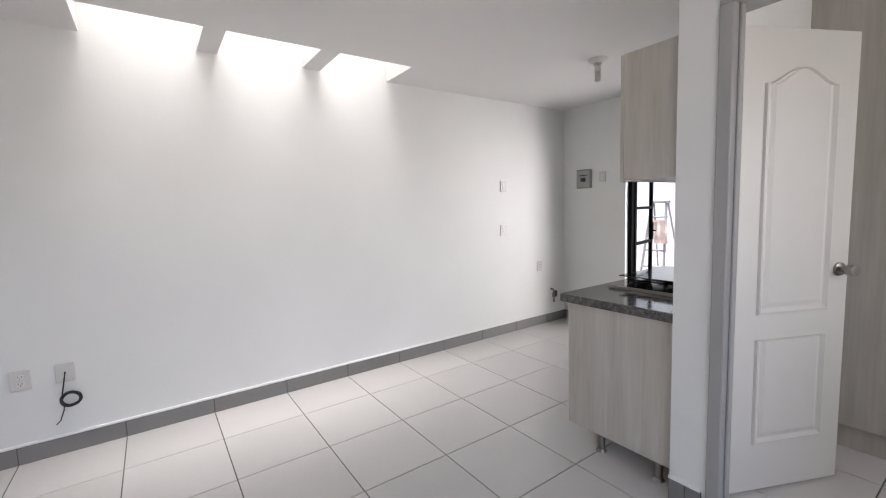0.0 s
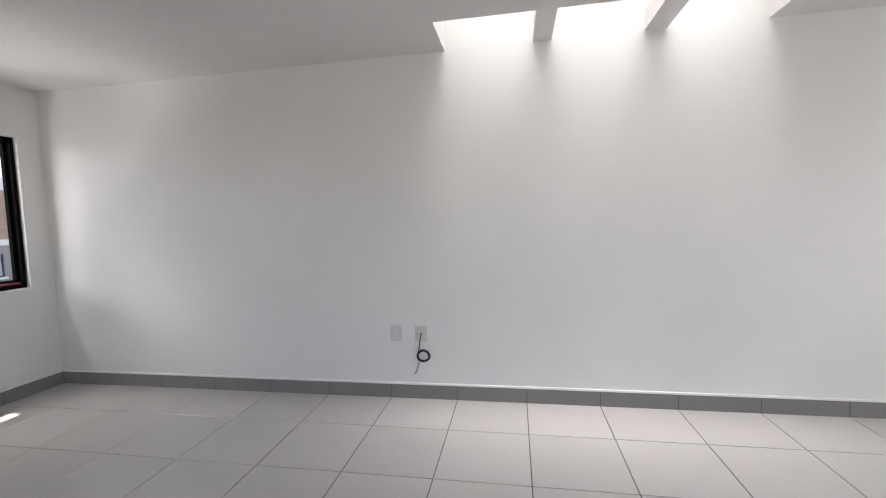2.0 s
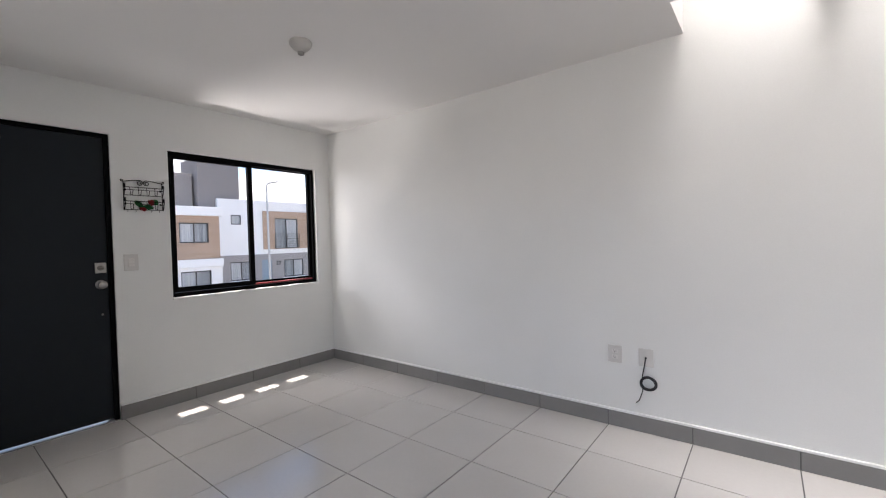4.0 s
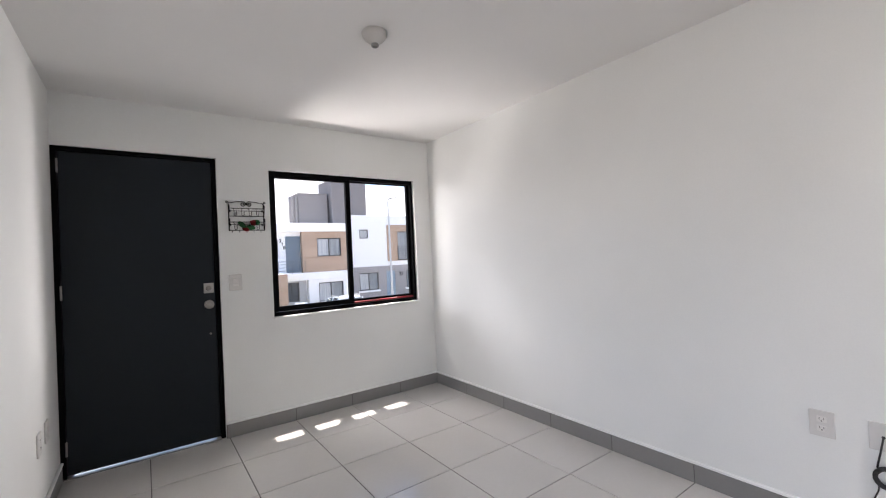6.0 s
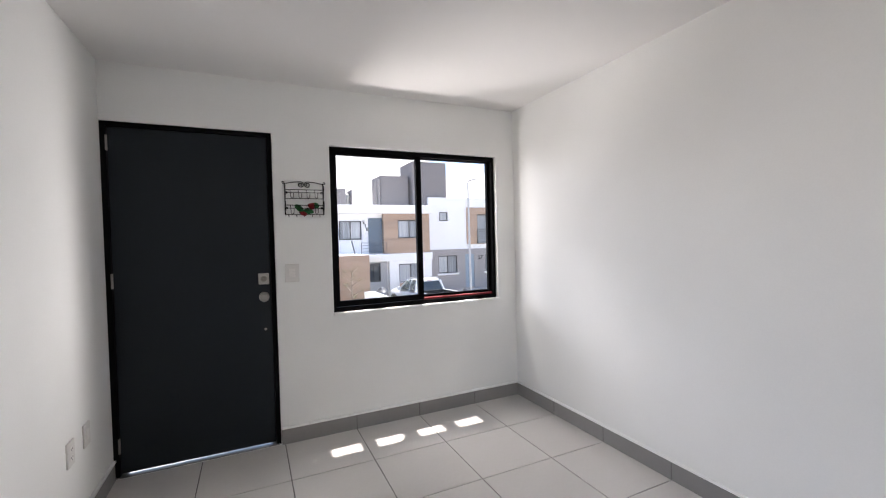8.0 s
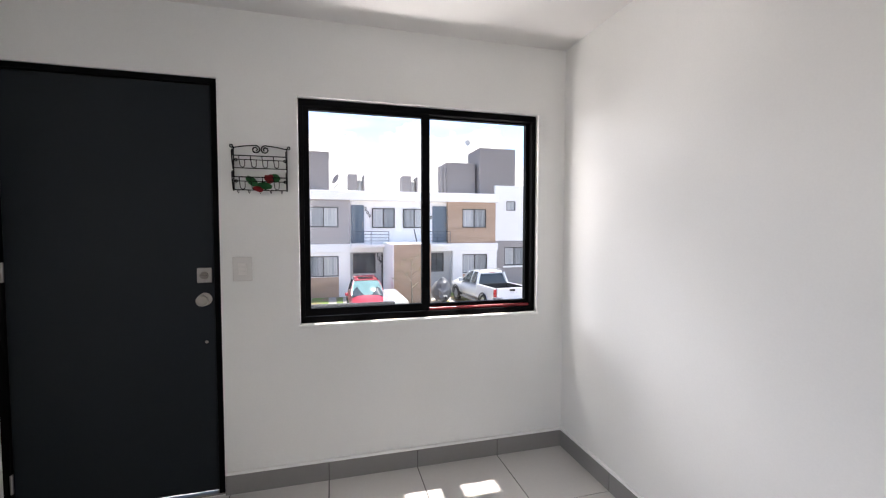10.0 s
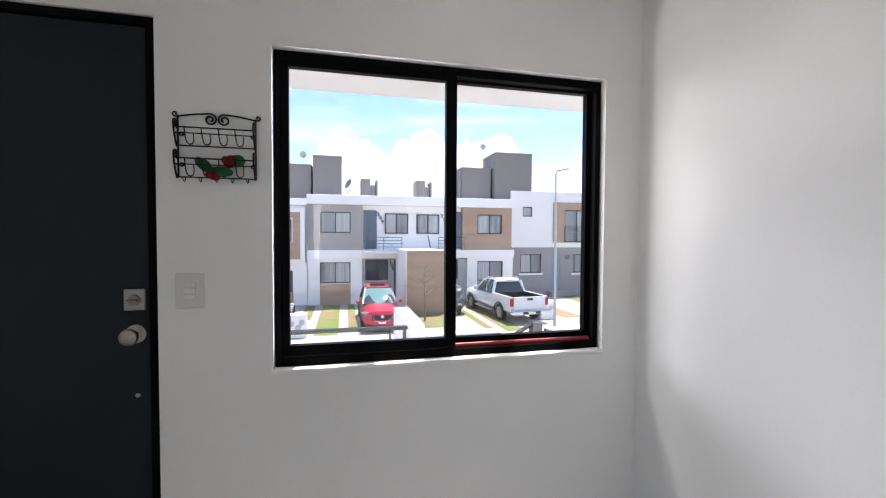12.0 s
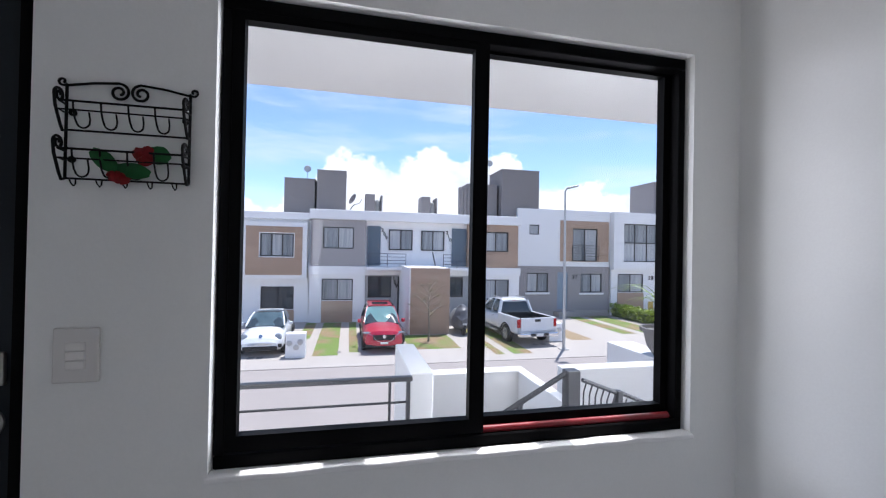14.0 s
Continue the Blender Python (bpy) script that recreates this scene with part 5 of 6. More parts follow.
CARGLASS = material("tinted_car_glass", (0.035, 0.05, 0.055), 0.04, vary=0.1, bump=0.0, spec=0.8)
LENS = material("clear_lamp_lens", (0.32, 0.34, 0.36), 0.08, 0.3, vary=0.1, bump=0.0)
TAIL = material("red_tail_lens", (0.4, 0.01, 0.012), 0.15, vary=0.1, bump=0.0)
CHROME = material("chrome", (0.75, 0.75, 0.76), 0.1, 1.0, vary=0.03, bump=0.0)
BLACKPL = material("black_bumper_plastic", (0.02, 0.02, 0.021), 0.55, vary=0.1, bump=0.03)
PLATEW = material("number_plate_white", (0.7, 0.7, 0.68), 0.5, vary=0.05, bump=0.0)


def wheels(o, axles, hw, r, w=0.22):
    for x in axles:
        for s in (-1, 1):
            y = s * (hw - w / 2)
            m = Matrix.Translation((x, y, r)) @ Matrix.Rotation(radians(-90 * s), 4, "X")
            ty = part("wheel", lathe([(r * 0.6, -w / 2), (r * 0.93, -w / 2), (r, -w * 0.35), (r, w * 0.35), (r * 0.93, w / 2), (r * 0.62, w / 2), (r * 0.6, w * 0.3)], m, 28), RUBBER, o, "black tyre on an alloy rim", True)
            rm = bmesh.new()
            add_lathe(rm, [(r * 0.62, w * 0.2), (r * 0.62, w * 0.46), (r * 0.57, w * 0.44), (r * 0.55, w * 0.28), (0, w * 0.26)], m, 24)
            for k in range(5):
                q = m @ Matrix.Rotation(k * 2 * math.pi / 5, 4, "Z")
                c = bmesh.ops.create_cube(rm, size=1, matrix=q @ Matrix.Translation((r * 0.3, 0, w * 0.38)) @ Matrix.Diagonal((r * 0.55, r * 0.12, w * 0.12, 1)))
            part("rim", rm, ALU, ty)
            arch = tube([(x + (r + 0.05) * math.cos(a), s * (hw + 0.002), r + (r + 0.05) * math.sin(a)) for a in [math.pi * k / 12 for k in range(13)]], 0.03, 6)
            part("wheel_arch", arch, BLACKPL, o, smooth=True)


def car(name, label, category, colour, low, glass, roof, axles, hw, r, place, extras):
    o = thing(name, label, category)
    o.matrix_world = place
    part("body", smooth_loft(low), colour, o, smooth=True)
    if glass:
        part("windows", smooth_loft(glass, p=5), CARGLASS, o, "dark tinted windows", True)
        part("roof", smooth_loft(roof, p=4), colour, o, smooth=True)
    wheels(o, axles, hw, r)
    extras(o)
    return o


def bar(pts, r, seg=6):
    return tube(pts, r, seg)


RED = paint("metallic_red_car_paint", (0.50, 0.006, 0.035))
CARWHITE = paint("white_car_paint", (0.74, 0.75, 0.76))


def windscreen(o, stations, tint, colour):
    """Curved front glass laid over the cabin's nose."""
    bm = bmesh.new()
    rows = [[bm.verts.new((x + 0.02 - 0.05 * (k / 4) ** 2, hw * 1.09 * k / 4, z + 0.012 - 0.02 * (k / 4) ** 2)) for k in range(-4, 5)] for x, hw, z in stations]
    for a, b in zip(rows, rows[1:]):
        for k in range(8):
            bm.faces.new((a[k], a[k + 1], b[k + 1], b[k]))
    bmesh.ops.solidify(bm, geom=bm.faces[:], thickness=0.006)
    part("windscreen", bm, material(tint, colour, 0.08, vary=0.12, scale=3, fine=8, bump=0.0), o, "pale blue windscreen", True)


def red_extras(o):
    windscreen(o, [(1.06, 0.70, 1.06), (0.85, 0.69, 1.22), (0.62, 0.67, 1.39), (0.38, 0.63, 1.52), (0.18, 0.58, 1.62)], "pale_cyan_windscreen", (0.30, 0.50, 0.50))
    part("grille", box(2.19, 2.285, -0.5, 0.5, 0.52, 0.80, 0.05, 3), BLACKPL, o, "black mesh grille")
    part("grille_trim", bar([(2.2, -0.74, 0.87), (2.27, -0.48, 0.72), (2.3, -0.3, 0.52), (2.31, 0, 0.47), (2.3, 0.3, 0.52), (2.27, 0.48, 0.72), (2.2, 0.74, 0.87)], 0.013), CHROME, o, "chrome wing below the grille")
    part("badge", lathe([(0.05, 0), (0.07, 0.012), (0.05, 0.016), (0, 0.012)], Matrix.Translation((2.285, 0, 0.70)) @ RX, 16), CHROME, o, smooth=True)
    part("lower_bumper", box(2.1, 2.27, -0.78, 0.78, 0.24, 0.38, 0.04, 2), BLACKPL, o)
    part("number_plate", box(2.3, 2.315, -0.16, 0.16, 0.40, 0.48, 0.004), PLATEW, o)
    for s in (-1, 1):
        part("headlight", box(2.0, 2.2, min(s * 0.55, s * 0.88), max(s * 0.55, s * 0.88), 0.80, 0.87, 0.03, 3), LENS, o, "slim clear headlight")
        part("mirror", box(0.72, 0.86, min(s * 0.93, s * 1.1), max(s * 0.93, s * 1.1), 1.02, 1.18, 0.04, 3), RED, o, smooth=True)
        part("a_pillar", bar([(1.0, s * 0.8, 1.04), (0.55, s * 0.72, 1.36), (0.1, s * 0.63, 1.62)], 0.04), RED, o, smooth=True)
        part("roof_rail", bar([(0.0, s * 0.58, 1.70), (-1.6, s * 0.58, 1.70)], 0.018), BLACKPL, o)
        part("side_pillar", bar([(-0.65, s * 0.86, 1.08), (-0.7, s * 0.66, 1.64)], 0.045), BLACKPL, o)
    part("sunroof", box(-0.75, -0.1, -0.38, 0.38, 1.70, 1.712, 0.005), CARGLASS, o, "dark glass sunroof")


car("red_suv", "glossy red SUV parked nose out in a driveway", "car", RED,
    [(2.28, 0.60, 0.34, 0.80, 0.9), (2.2, 0.80, 0.25, 0.92, 0.9), (1.7, 0.90, 0.22, 1.02, 0.88), (1.0, 0.92, 0.22, 1.08, 0.9), (-1.2, 0.92, 0.22, 1.10, 0.92), (-2.0, 0.90, 0.25, 1.12, 0.9), (-2.27, 0.78, 0.38, 1.0, 0.9)],
    [(1.12, 0.80, 0.98, 1.04, 0.95), (0.62, 0.82, 1.0, 1.40, 0.82), (0.12, 0.82, 1.0, 1.66, 0.76), (-1.5, 0.82, 1.0, 1.67, 0.76), (-2.1, 0.78, 1.0, 1.20, 0.85)],
    [(0.16, 0.58, 1.63, 1.67, 0.95), (-0.4, 0.62, 1.62, 1.71, 0.92), (-1.5, 0.62, 1.62, 1.70, 0.92), (-1.85, 0.58, 1.58, 1.64, 0.95)],
    (1.42, -1.28), 0.92, 0.36, pose(-20.75, 3.72, P, 0, 0, 0) @ Matrix.Diagonal((1.0, 0.87, 0.92, 1)), red_extras)


def bug_extras(o):
    windscreen(o, [(0.90, 0.66, 1.0), (0.68, 0.66, 1.12), (0.45, 0.63, 1.26), (0.22, 0.57, 1.36), (0.04, 0.50, 1.44)], "blue_tinted_windscreen", (0.17, 0.25, 0.29))
    for s in (-1, 1):
        part("headlight", lathe([(0, 0.06), (0.09, 0.05), (0.14, 0.0), (0.14, -0.04)], Matrix.Translation((1.86, s * 0.62, 0.73)) @ Matrix.Rotation(radians(62), 4, "Y"), 20), LENS, o, "round headlight", True)
        part("mirror", box(0.48, 0.62, min(s * 0.88, s * 1.05), max(s * 0.88, s * 1.05), 0.98, 1.12, 0.04, 3), CARWHITE, o, smooth=True)
        part("fog_lamp", box(2.03, 2.1, min(s * 0.5, s * 0.78), max(s * 0.5, s * 0.78), 0.36, 0.5, 0.02, 2), BLACKPL, o)
        part("a_pillar", bar([(0.85, s * 0.74, 1.0), (0.42, s * 0.66, 1.28), (0.0, s * 0.56, 1.45)], 0.04), CARWHITE, o, smooth=True)
    part("lower_grille", box(2.05, 2.15, -0.62, 0.62, 0.27, 0.43, 0.03, 2), BLACKPL, o)
    part("bumper_trim", bar([(2.05, -0.72, 0.5), (2.14, -0.3, 0.5), (2.14, 0.3, 0.5), (2.05, 0.72, 0.5)], 0.02), CHROME, o)
    part("number_plate", box(2.14, 2.155, -0.18, 0.18, 0.46, 0.58, 0.004), PLATEW, o)
    part("badge", lathe([(0.06, 0), (0.075, 0.01), (0, 0.014)], Matrix.Translation((1.97, 0, 0.78)) @ Matrix.Rotation(radians(60), 4, "Y"), 16), CHROME, o, smooth=True)


car("white_car", "white rounded two-door car with dark roof, nose out", "car", CARWHITE,
    [(2.13, 0.62, 0.28, 0.58, 0.95), (1.98, 0.80, 0.22, 0.74, 0.85), (1.5, 0.89, 0.2, 0.90, 0.78), (0.85, 0.90, 0.2, 1.0, 0.84), (-0.8, 0.90, 0.2, 1.02, 0.86), (-1.6, 0.89, 0.2, 0.96, 0.78), (-2.1, 0.7, 0.3, 0.7, 0.85)],
    [(0.95, 0.74, 0.92, 0.98, 0.95), (0.45, 0.77, 0.95, 1.27, 0.82), (0.02, 0.77, 0.95, 1.45, 0.72), (-0.9, 0.77, 0.95, 1.46, 0.72), (-1.6, 0.7, 0.92, 1.05, 0.85)],
    [(-0.45, 0.52, 1.43, 1.485, 0.95), (-0.8, 0.56, 1.42, 1.49, 0.92), (-1.15, 0.56, 1.30, 1.42, 0.9), (-1.5, 0.5, 1.05, 1.16, 0.95)],
    (1.32, -1.2), 0.91, 0.34, pose(-20.5, -0.68, P, 0, 0, 2) @ Matrix.Scale(0.92, 4), bug_extras)


def pickup_extras(o):
    W = 0.93
    part("load_bed_floor", box(-2.6, -0.85, -0.76, 0.76, 0.80, 0.84), BLACKPL, o, "black bed liner")
    part("bed_liner", box(-0.88, -0.83, -0.76, 0.76, 0.84, 1.165), BLACKPL, o)
    part("bed_liner", box(-2.605, -2.57, -0.76, 0.76, 0.84, 1.165), BLACKPL, o)
    for s in (-1, 1):
        a, b = sorted((s * 0.78, s * 0.92))
        part("bed_side", box(-2.62, -0.8, a, b, 0.55, 1.18, 0.03, 3), CARWHITE, o)
        a, b = sorted((s * 0.74, s * 0.776))
        part("bed_liner", box(-2.55, -0.85, a, b, 0.84, 1.165), BLACKPL, o)
        a, b = sorted((s * 0.78, s * 0.93))
        part("tail_light", box(-2.66, -2.6, a, b, 0.78, 1.12, 0.02, 2), TAIL, o, "red tail light")
        part("mirror", box(0.7, 0.85, min(s * 0.95, s * 1.13), max(s * 0.95, s * 1.13), 1.12, 1.32, 0.04, 3), CARWHITE, o)
        part("a_pillar", bar([(1.1, s * 0.8, 1.16), (0.45, s * 0.68, 1.66)], 0.045), CARWHITE, o)
        part("b_pillar", bar([(-0.05, s * 0.84, 1.14), (-0.1, s * 0.67, 1.7)], 0.045), CARWHITE, o)
        part("c_pillar", bar([(-0.78, s * 0.82, 1.14), (-0.66, s * 0.66, 1.68)], 0.075), CARWHITE, o)
        part("roof_bar", bar([(0.3, s * 0.6, 1.80), (-0.65, s * 0.6, 1.80)], 0.02), GALV, o)
        part("running_board", box(-0.75, 1.0, min(s * 0.86, s * 0.98), max(s * 0.86, s * 0.98), 0.34, 0.40, 0.015), ALU, o)
        part("door_handle", box(-0.42, -0.25, min(s * 0.925, s * 0.945), max(s * 0.925, s * 0.945), 0.98, 1.02, 0.005), CHROME, o)
    part("tailgate", box(-2.68, -2.61, -0.77, 0.77, 0.62, 1.18, 0.02, 2), CARWHITE, o, "white tailgate")
    part("tailgate_handle", box(-2.70, -2.675, -0.14, 0.14, 1.02, 1.12, 0.01), BLACKPL, o)
    part("rear_bumper", box(-2.86, -2.6, -0.9, 0.9, 0.42, 0.58, 0.04, 3), CHROME, o, "chrome rear bumper")
    part("bumper_pad", box(-2.87, -2.84, -0.42, 0.42, 0.45, 0.57, 0.01), BLACKPL, o)
    part("number_plate", box(-2.885, -2.868, -0.17, 0.17, 0.46, 0.56, 0.004), PLATEW, o)
    part("brake_light", box(-0.77, -0.75, -0.15, 0.15, 1.68, 1.70), TAIL, o)


car("pickup", "white double-cab pickup parked nose in, black load bed", "car", CARWHITE,
    [(2.55, 0.72, 0.45, 0.95, 0.95), (2.42, 0.88, 0.4, 1.08, 0.92), (1.8, 0.93, 0.38, 1.14, 0.92), (1.1, 0.93, 0.36, 1.16, 0.94), (-0.8, 0.93, 0.36, 1.16, 0.95), (-0.82, 0.90, 0.40, 0.80, 1.0), (-2.62, 0.90, 0.42, 0.80, 1.0)],
    [(1.22, 0.82, 1.1, 1.14, 0.95), (0.8, 0.84, 1.1, 1.42, 0.86), (0.4, 0.84, 1.1, 1.72, 0.78), (-0.62, 0.84, 1.1, 1.73, 0.78), (-0.82, 0.83, 1.1, 1.18, 0.92)],
    [(0.45, 0.62, 1.67, 1.72, 0.95), (0.0, 0.66, 1.68, 1.78, 0.92), (-0.5, 0.66, 1.68, 1.77, 0.92), (-0.7, 0.62, 1.62, 1.69, 0.95)],
    (1.62, -1.6), 0.95, 0.39, pose(-21.55, 9.8, P, 0, 0, 186) @ Matrix.Scale(1.0, 4), pickup_extras)

# covered motorcycle
mc = thing("covered_motorcycle", "motorcycle under a loose dark grey cover", "motorcycle", (-22.3, 7.62, P))
COVER = material("dark_grey_cover_cloth", (0.15, 0.15, 0.155), 0.5, vary=0.15, scale=4, fine=60, bump=0.2)
prof = [(1.0, 0.10, 0.45, 0.70), (0.85, 0.22, 0.28, 1.05), (0.55, 0.36, 0.22, 1.32), (0.3, 0.38, 0.2, 1.22), (-0.2, 0.32, 0.2, 1.0), (-0.7, 0.28, 0.25, 0.98), (-1.0, 0.15, 0.4, 0.85)]
cv = smooth_loft([(q[0], q[1] * 1.2, q[2], q[3] * 1.08, 0.5) for q in prof], n=28, p=2.6, sub=5)
for v in cv.verts:
    v.co += Vector((noise.noise(v.co * 6), noise.noise(v.co * 6 + Vector((9, 0, 0))), noise.noise(v.co * 5 + Vector((0, 9, 0))))) * 0.045
for v in cv.verts:
    v.co.y += 0.03 * math.sin(v.co.z * 22 + 9 * v.co.x)
part("cover", cv, COVER, mc, smooth=True)
for x in (0.78, -0.72):
    part("wheel", lathe([(0.2, -0.05), (0.29, -0.05), (0.31, 0), (0.29, 0.05), (0.2, 0.05), (0, 0.02)], Matrix.Translation((x, 0, 0.31)) @ Matrix.Rotation(radians(90), 4, "X"), 24), RUBBER, mc, "black tyre", True)
part("number_plate", box(1.0, 1.01, -0.1, 0.1, 0.48, 0.58), PLATEW, mc)

# ---- our own landing, roof and stairs ----
structure("landing", box(-5.05, WX - T, -3.0, 3.5, -0.2, -0.02), CONC, "concrete landing before the entrance", "landing")
slots = [(2.578 + 0.304 * k - 0.11, 2.578 + 0.304 * k + 0.11) for k in range(-5, 11)]
structure("porch_roof", wall_mesh("z", 2.64, 2.79, -6.2, WX - T, -3.0, 9.0, [(-4.585, -4.38, a, b) for a, b in slots]), NEARW, "white porch roof slab with light slots beside the wall", "porch roof")
# unseen outer walls added around the flat for bounced light
structure("facade_below", box(WX - T, WX, -3.0, 9.0, G, -0.15), RENDERW, "unseen white outer wall below the flat, added for bounced light", "wall")
structure("facade_beside", box(WX - T, WX, -3.0, SY - T, -0.15, 2.75), RENDERW, "unseen white outer wall beside the flat, added for bounced light", "wall")
structure("facade_beyond", box(WX - T, WX, LY + T, 9.0, -0.15, 2.75), RENDERW, "unseen white outer wall beside the flat, added for bounced light", "wall")
lr = thing("landing_rail", "dark grey steel railing along the landing", "railing", (-4.95, 1.0, -0.02))
wpart(lr, "top_rail", box(-4.968, -4.932, -3.0, 2.70, 0.79, 0.812, 0.003), RAILM)
for z in (0.685, 0.53, 0.37, 0.21):
    wpart(lr, "rod", cyl((-4.95, -3.0, z), (-4.95, 2.69, z), 0.006, seg=8), RAILM)
for y in (-2.9, -1.5, -0.1, 1.3, 2.68):
    wpart(lr, "post", box(-4.965, -4.935, y - 0.009, y + 0.009, -0.02, 0.79), RAILM)
wpart(lr, "thin_post", cyl((-4.95, 2.59, -0.02), (-4.95, 2.59, 0.79), 0.007, seg=8), RAILM)
structure("parapet", box(-5.72, -5.03, 2.70, 2.825, G, 0.80, 0.008, 2), NEARW, "white stair parapet with a sunlit top", "parapet")
structure("stair_wall_back", box(-6.30, -6.16, 2.826, 3.86, G, 0.45, 0.008, 2), NEARW, "white stairwell wall", "wall")
structure("stair_wall_side", box(-6.159, -5.08, 3.78, 3.86, G, 0.45, 0.008, 2), NEARW, "white stairwell side wall", "wall")
structure("stair_wall_far", box(-6.28, -6.12, 4.2, 6.2, G, 0.45, 0.008, 2), NEARW, "white wall beyond the stairs", "wall")
structure("garden_wall", box(-7.75, -6.3, 5.70, 6.05, G, 0.30, 0.008, 2), NEARW, "white wall carrying a flower pot", "wall")
sr = thing("stair_rail", "grey steel stair handrail with square posts", "railing", (-5.0, 3.6, -0.2))
wpart(sr, "newel", box(-5.035, -4.965, 3.56, 3.635, -0.2, 0.79, 0.004), RAILM, "square steel post")
wpart(sr, "handrail", tube([(-5.0, 3.57, 0.775), (-5.0, 3.15, 0.545), (-5.0, 2.9, 0.41)], 0.015, 8), RAILM)
wpart(sr, "lower_bar", tube([(-5.0, 3.57, 0.60), (-5.0, 2.95, 0.25)], 0.007, 6), RAILM)
wpart(sr, "baluster", box(-5.015, -4.985, 3.28, 3.305, -0.1, 0.63), RAILM)
sr2 = thing("stair_rail", "grey steel railing with bent balusters down the stairs", "railing", (-5.0, 3.9, -0.2))
wpart(sr2, "handrail", tube([(-5.0, 3.665, 0.73), (-5.0, 3.885, 0.645)], 0.012, 8), RAILM)
wpart(sr2, "handrail", tube([(-5.0, 3.91, 0.645), (-5.0, 4.5, 0.40)], 0.012, 8), RAILM)
wpart(sr2, "newel", box(-5.02, -4.98, 3.88, 3.912, -0.2, 0.66, 0.003), RAILM)
for k in range(13):
    y = 3.69 + k * 0.037
    if abs(y - 3.896) < 0.02:
        continue
    zt = 0.72 - (y - 3.665) * 0.40
    wpart(sr2, "baluster", tube([(-5.0, y, zt), (-5.0, y - 0.016, zt - 0.05), (-5.0, y - 0.018, -0.1)], 0.0045, 6), RAILM)
structure("stairs", box(-6.16, -5.0, 2.826, 3.78, G, -1.2), CONC, "concrete stair flight below the landing", "stairs")
pot = thing("flower_pot", "grey round flower pot with long thin leaves on a wall", "plant pot", (-6.95, 5.91, 0.30))
wpart(pot, "pot", lathe([(0, 0), (0.13, 0), (0.2, 0.1), (0.235, 0.24), (0.245, 0.27), (0.275, 0.275), (0.28, 0.32), (0.25, 0.32), (0.235, 0.28), (0, 0.26)], Matrix.Translation((-6.95, 5.91, 0.30)), 32), material("grey_pot_clay", (0.17, 0.16, 0.155), 0.8, vary=0.08, bump=0.1), smooth=True)
BLADE = material("long_green_leaf", (0.20, 0.28, 0.06), 0.5, vary=0.2, scale=4, fine=30, bump=0.0)
for k in range(26):
    a, ln = k * 2.39, rng.uniform(0.55, 0.95)
    bm = bmesh.new()
    rows = []
    for i in range(8):
        t = i / 7
        c = Vector((-6.95, 5.91, 0.56)) + Vector((math.cos(a), math.sin(a), 0)) * (ln * 0.7 * t ** 1.5) + Vector((0, 0, ln * (1.7 * t - 1.15 * t * t)))
        w = Vector((-math.sin(a), math.cos(a), 0)) * 0.012 * (1 - t ** 2)
        rows.append((bm.verts.new(c - w), bm.verts.new(c + Vector((0, 0, 0.004))), bm.verts.new(c + w)))
    for r0, r1 in zip(rows, rows[1:]):
        bm.faces.new((r0[0], r0[1], r1[1], r1[0]))
        bm.faces.new((r0[1], r0[2], r1[2], r1[1]))
    wpart(pot, "leaf", bm, BLADE, smooth=True)

# ---- floor tiles and baseboards, piece by piece ----
PX, PY, GX, GY = 0.4955, 0.4955, -0.561, 2.69
TILES = {}


def tile_mesh(w, d):
    key = (round(w, 3), round(d, 3))
    if key not in TILES:
        TILES[key] = mesh_of(box(-w / 2, w / 2, -d / 2, d / 2, -0.010, 0.0, 0.0012), "tile", TILE)
    return TILES[key]


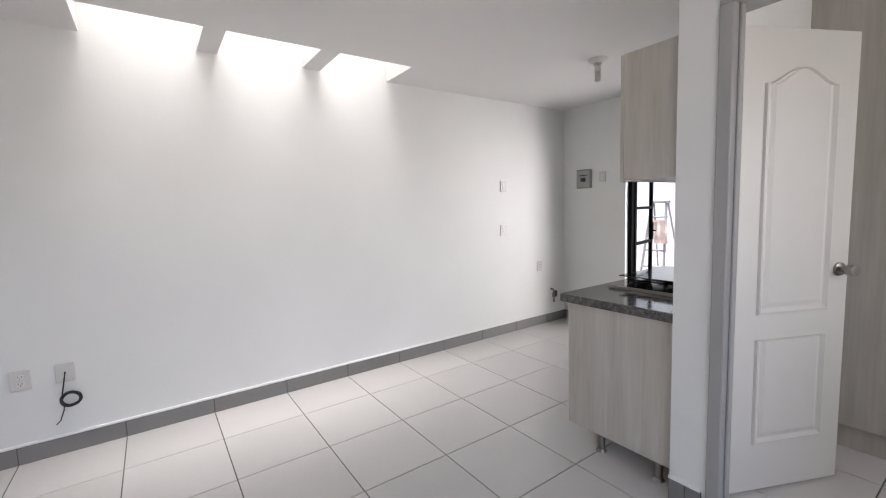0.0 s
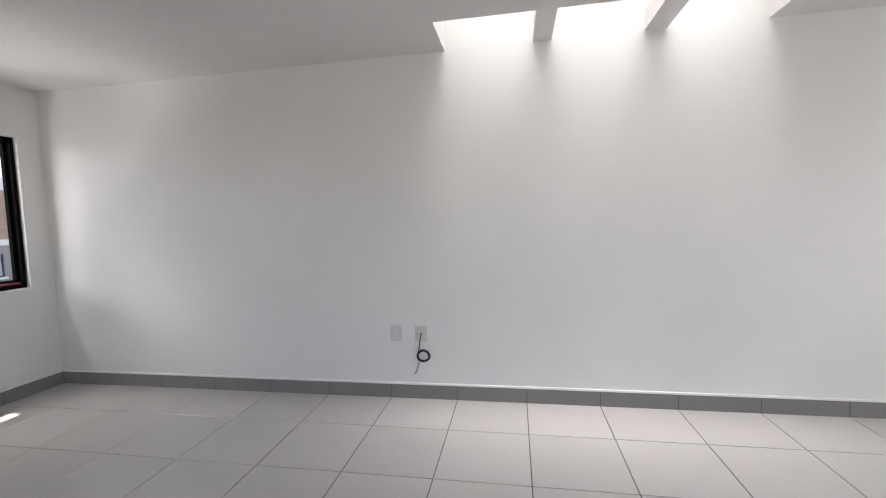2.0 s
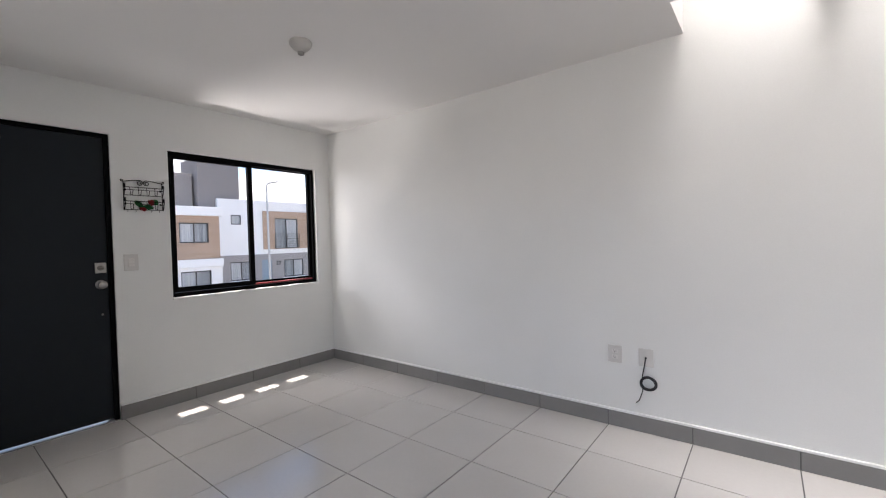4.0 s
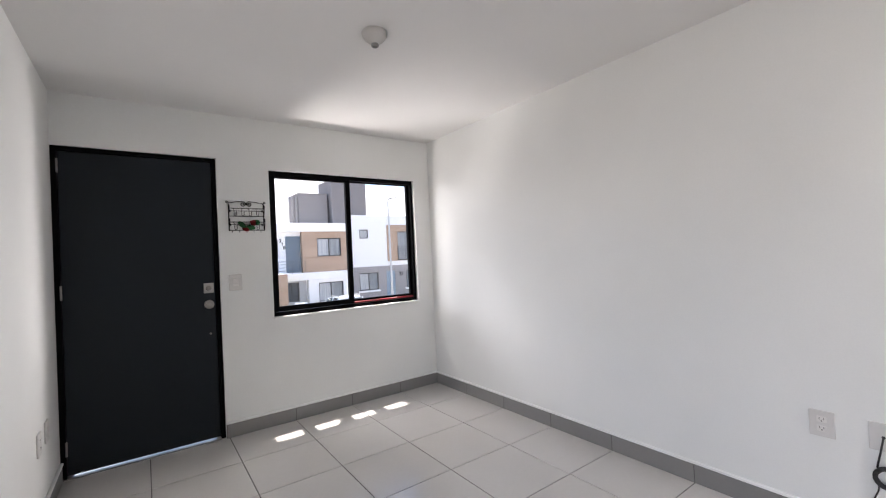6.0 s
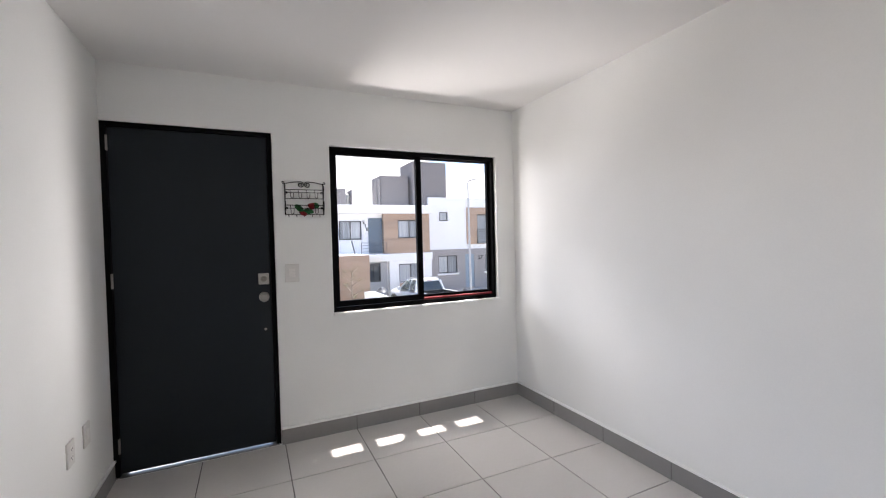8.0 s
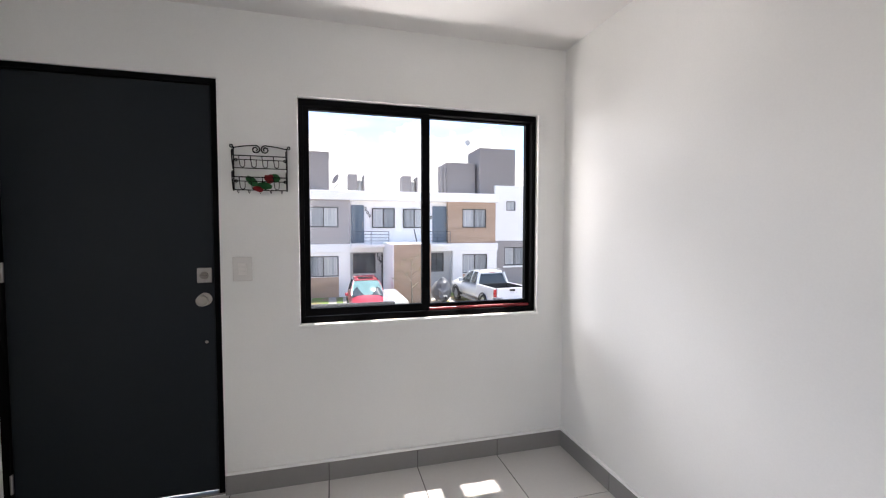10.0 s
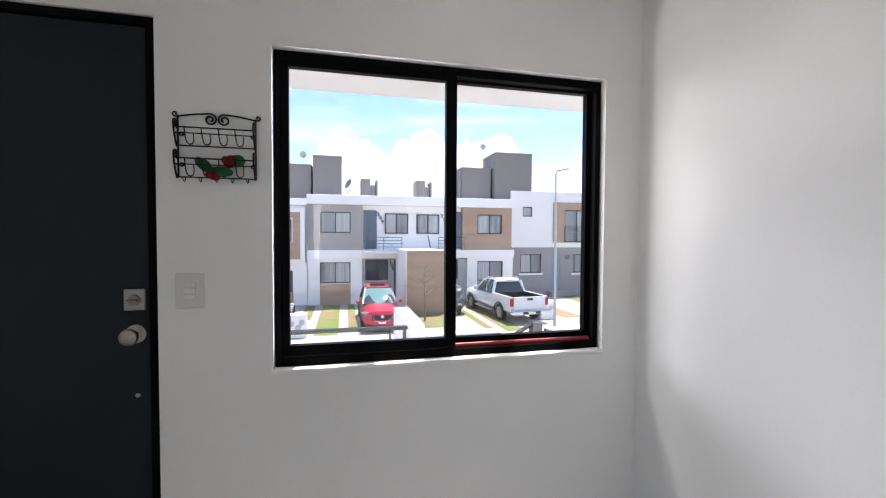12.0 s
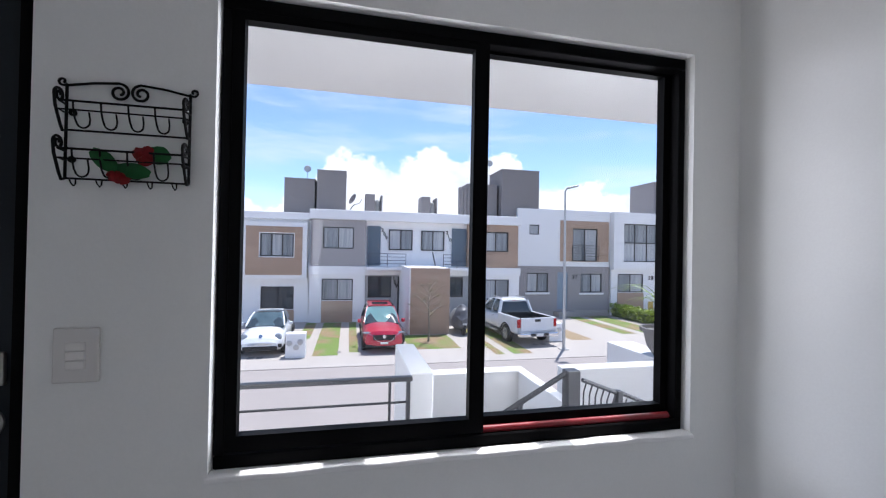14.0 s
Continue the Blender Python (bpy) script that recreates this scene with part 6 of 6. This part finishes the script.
for rx0, rx1, ry0, ry1 in ((WX, -2.543, SY, LY), (-2.543, 1.421, -1.0, LY), (1.421, KX, KY - 0.02, LY), (1.421, 2.75, -1.0, KY - T)):
    for i in range(-9, 12):
        for j in range(-9, 4):
            a, b = max(rx0, GX + i * PX), min(rx1, GX + (i + 1) * PX)
            c, d = max(ry0, GY + j * PY), min(ry1, GY + (j + 1) * PY)
            if b - a > 0.03 and d - c > 0.03:
                o = new("tile", tile_mesh(b - a - 0.0055, d - c - 0.0055))
                o.location = ((a + b) / 2, (c + d) / 2, 0.0)
                o.parent = floor
BB = {}


def baseboard(name, wall, runs):
    base = thing(name, "grey ceramic tile baseboard with a white plaster edge", "baseboard", kind="structure")
    for u0, u1 in runs:
        n0 = GX if wall in ("north", "side") else GY
        st = PX if wall in ("north", "side") else PY
        cuts = [u0] + [n0 + k * st for k in range(-12, 14) if u0 + 0.02 < n0 + k * st < u1 - 0.02] + [u1]
        for a, b in zip(cuts, cuts[1:]):
            key = round(b - a - 0.005, 3)
            if key not in BB:
                BB[key] = mesh_of(box(-key / 2, key / 2, -0.004, 0.104, 0, 0.011, 0.0015), "baseboard_tile", BASE)
            o = new("baseboard_tile", BB[key])
            u = (a + b) / 2
            o.matrix_world = face_matrix(wall, u, 0.0) if wall != "door" else Matrix(((0, 0, -1, DX), (-1, 0, 0, u), (0, 1, 0, 0), (0, 0, 0, 1)))
            o.parent = base
        jt = part("joint", box(-(u1 - u0) / 2, (u1 - u0) / 2, 0.0, 0.103, 0, 0.0085), GROUT, base, "dark grout behind the baseboard tiles")
        jt.matrix_world = face_matrix(wall, (u0 + u1) / 2, 0.0) if wall != "door" else Matrix(((0, 0, -1, DX), (-1, 0, 0, (u0 + u1) / 2), (0, 1, 0, 0), (0, 0, 0, 1)))
        f = box(-(u1 - u0) / 2, (u1 - u0) / 2, 0.104, 0.119, 0, 0.017, 0.003)
        e = part("plaster_edge", f, FILLET, base, "white plaster edge above the tiles")
        u = (u0 + u1) / 2
        e.matrix_world = face_matrix(wall, u, 0.0) if wall != "door" else Matrix(((0, 0, -1, DX), (-1, 0, 0, u), (0, 1, 0, 0), (0, 0, 0, 1)))


baseboard("baseboard_north", "north", [(WX + 0.012, KX)])
baseboard("baseboard_west", "west", [(1.679, LY)])
baseboard("baseboard_side", "side", [(WX, -2.3)])
baseboard("baseboard_east", "east", [(2.9, LY)])
baseboard("baseboard_door_wall", "door", [(1.137, KY), (-1.0, 0.318)])
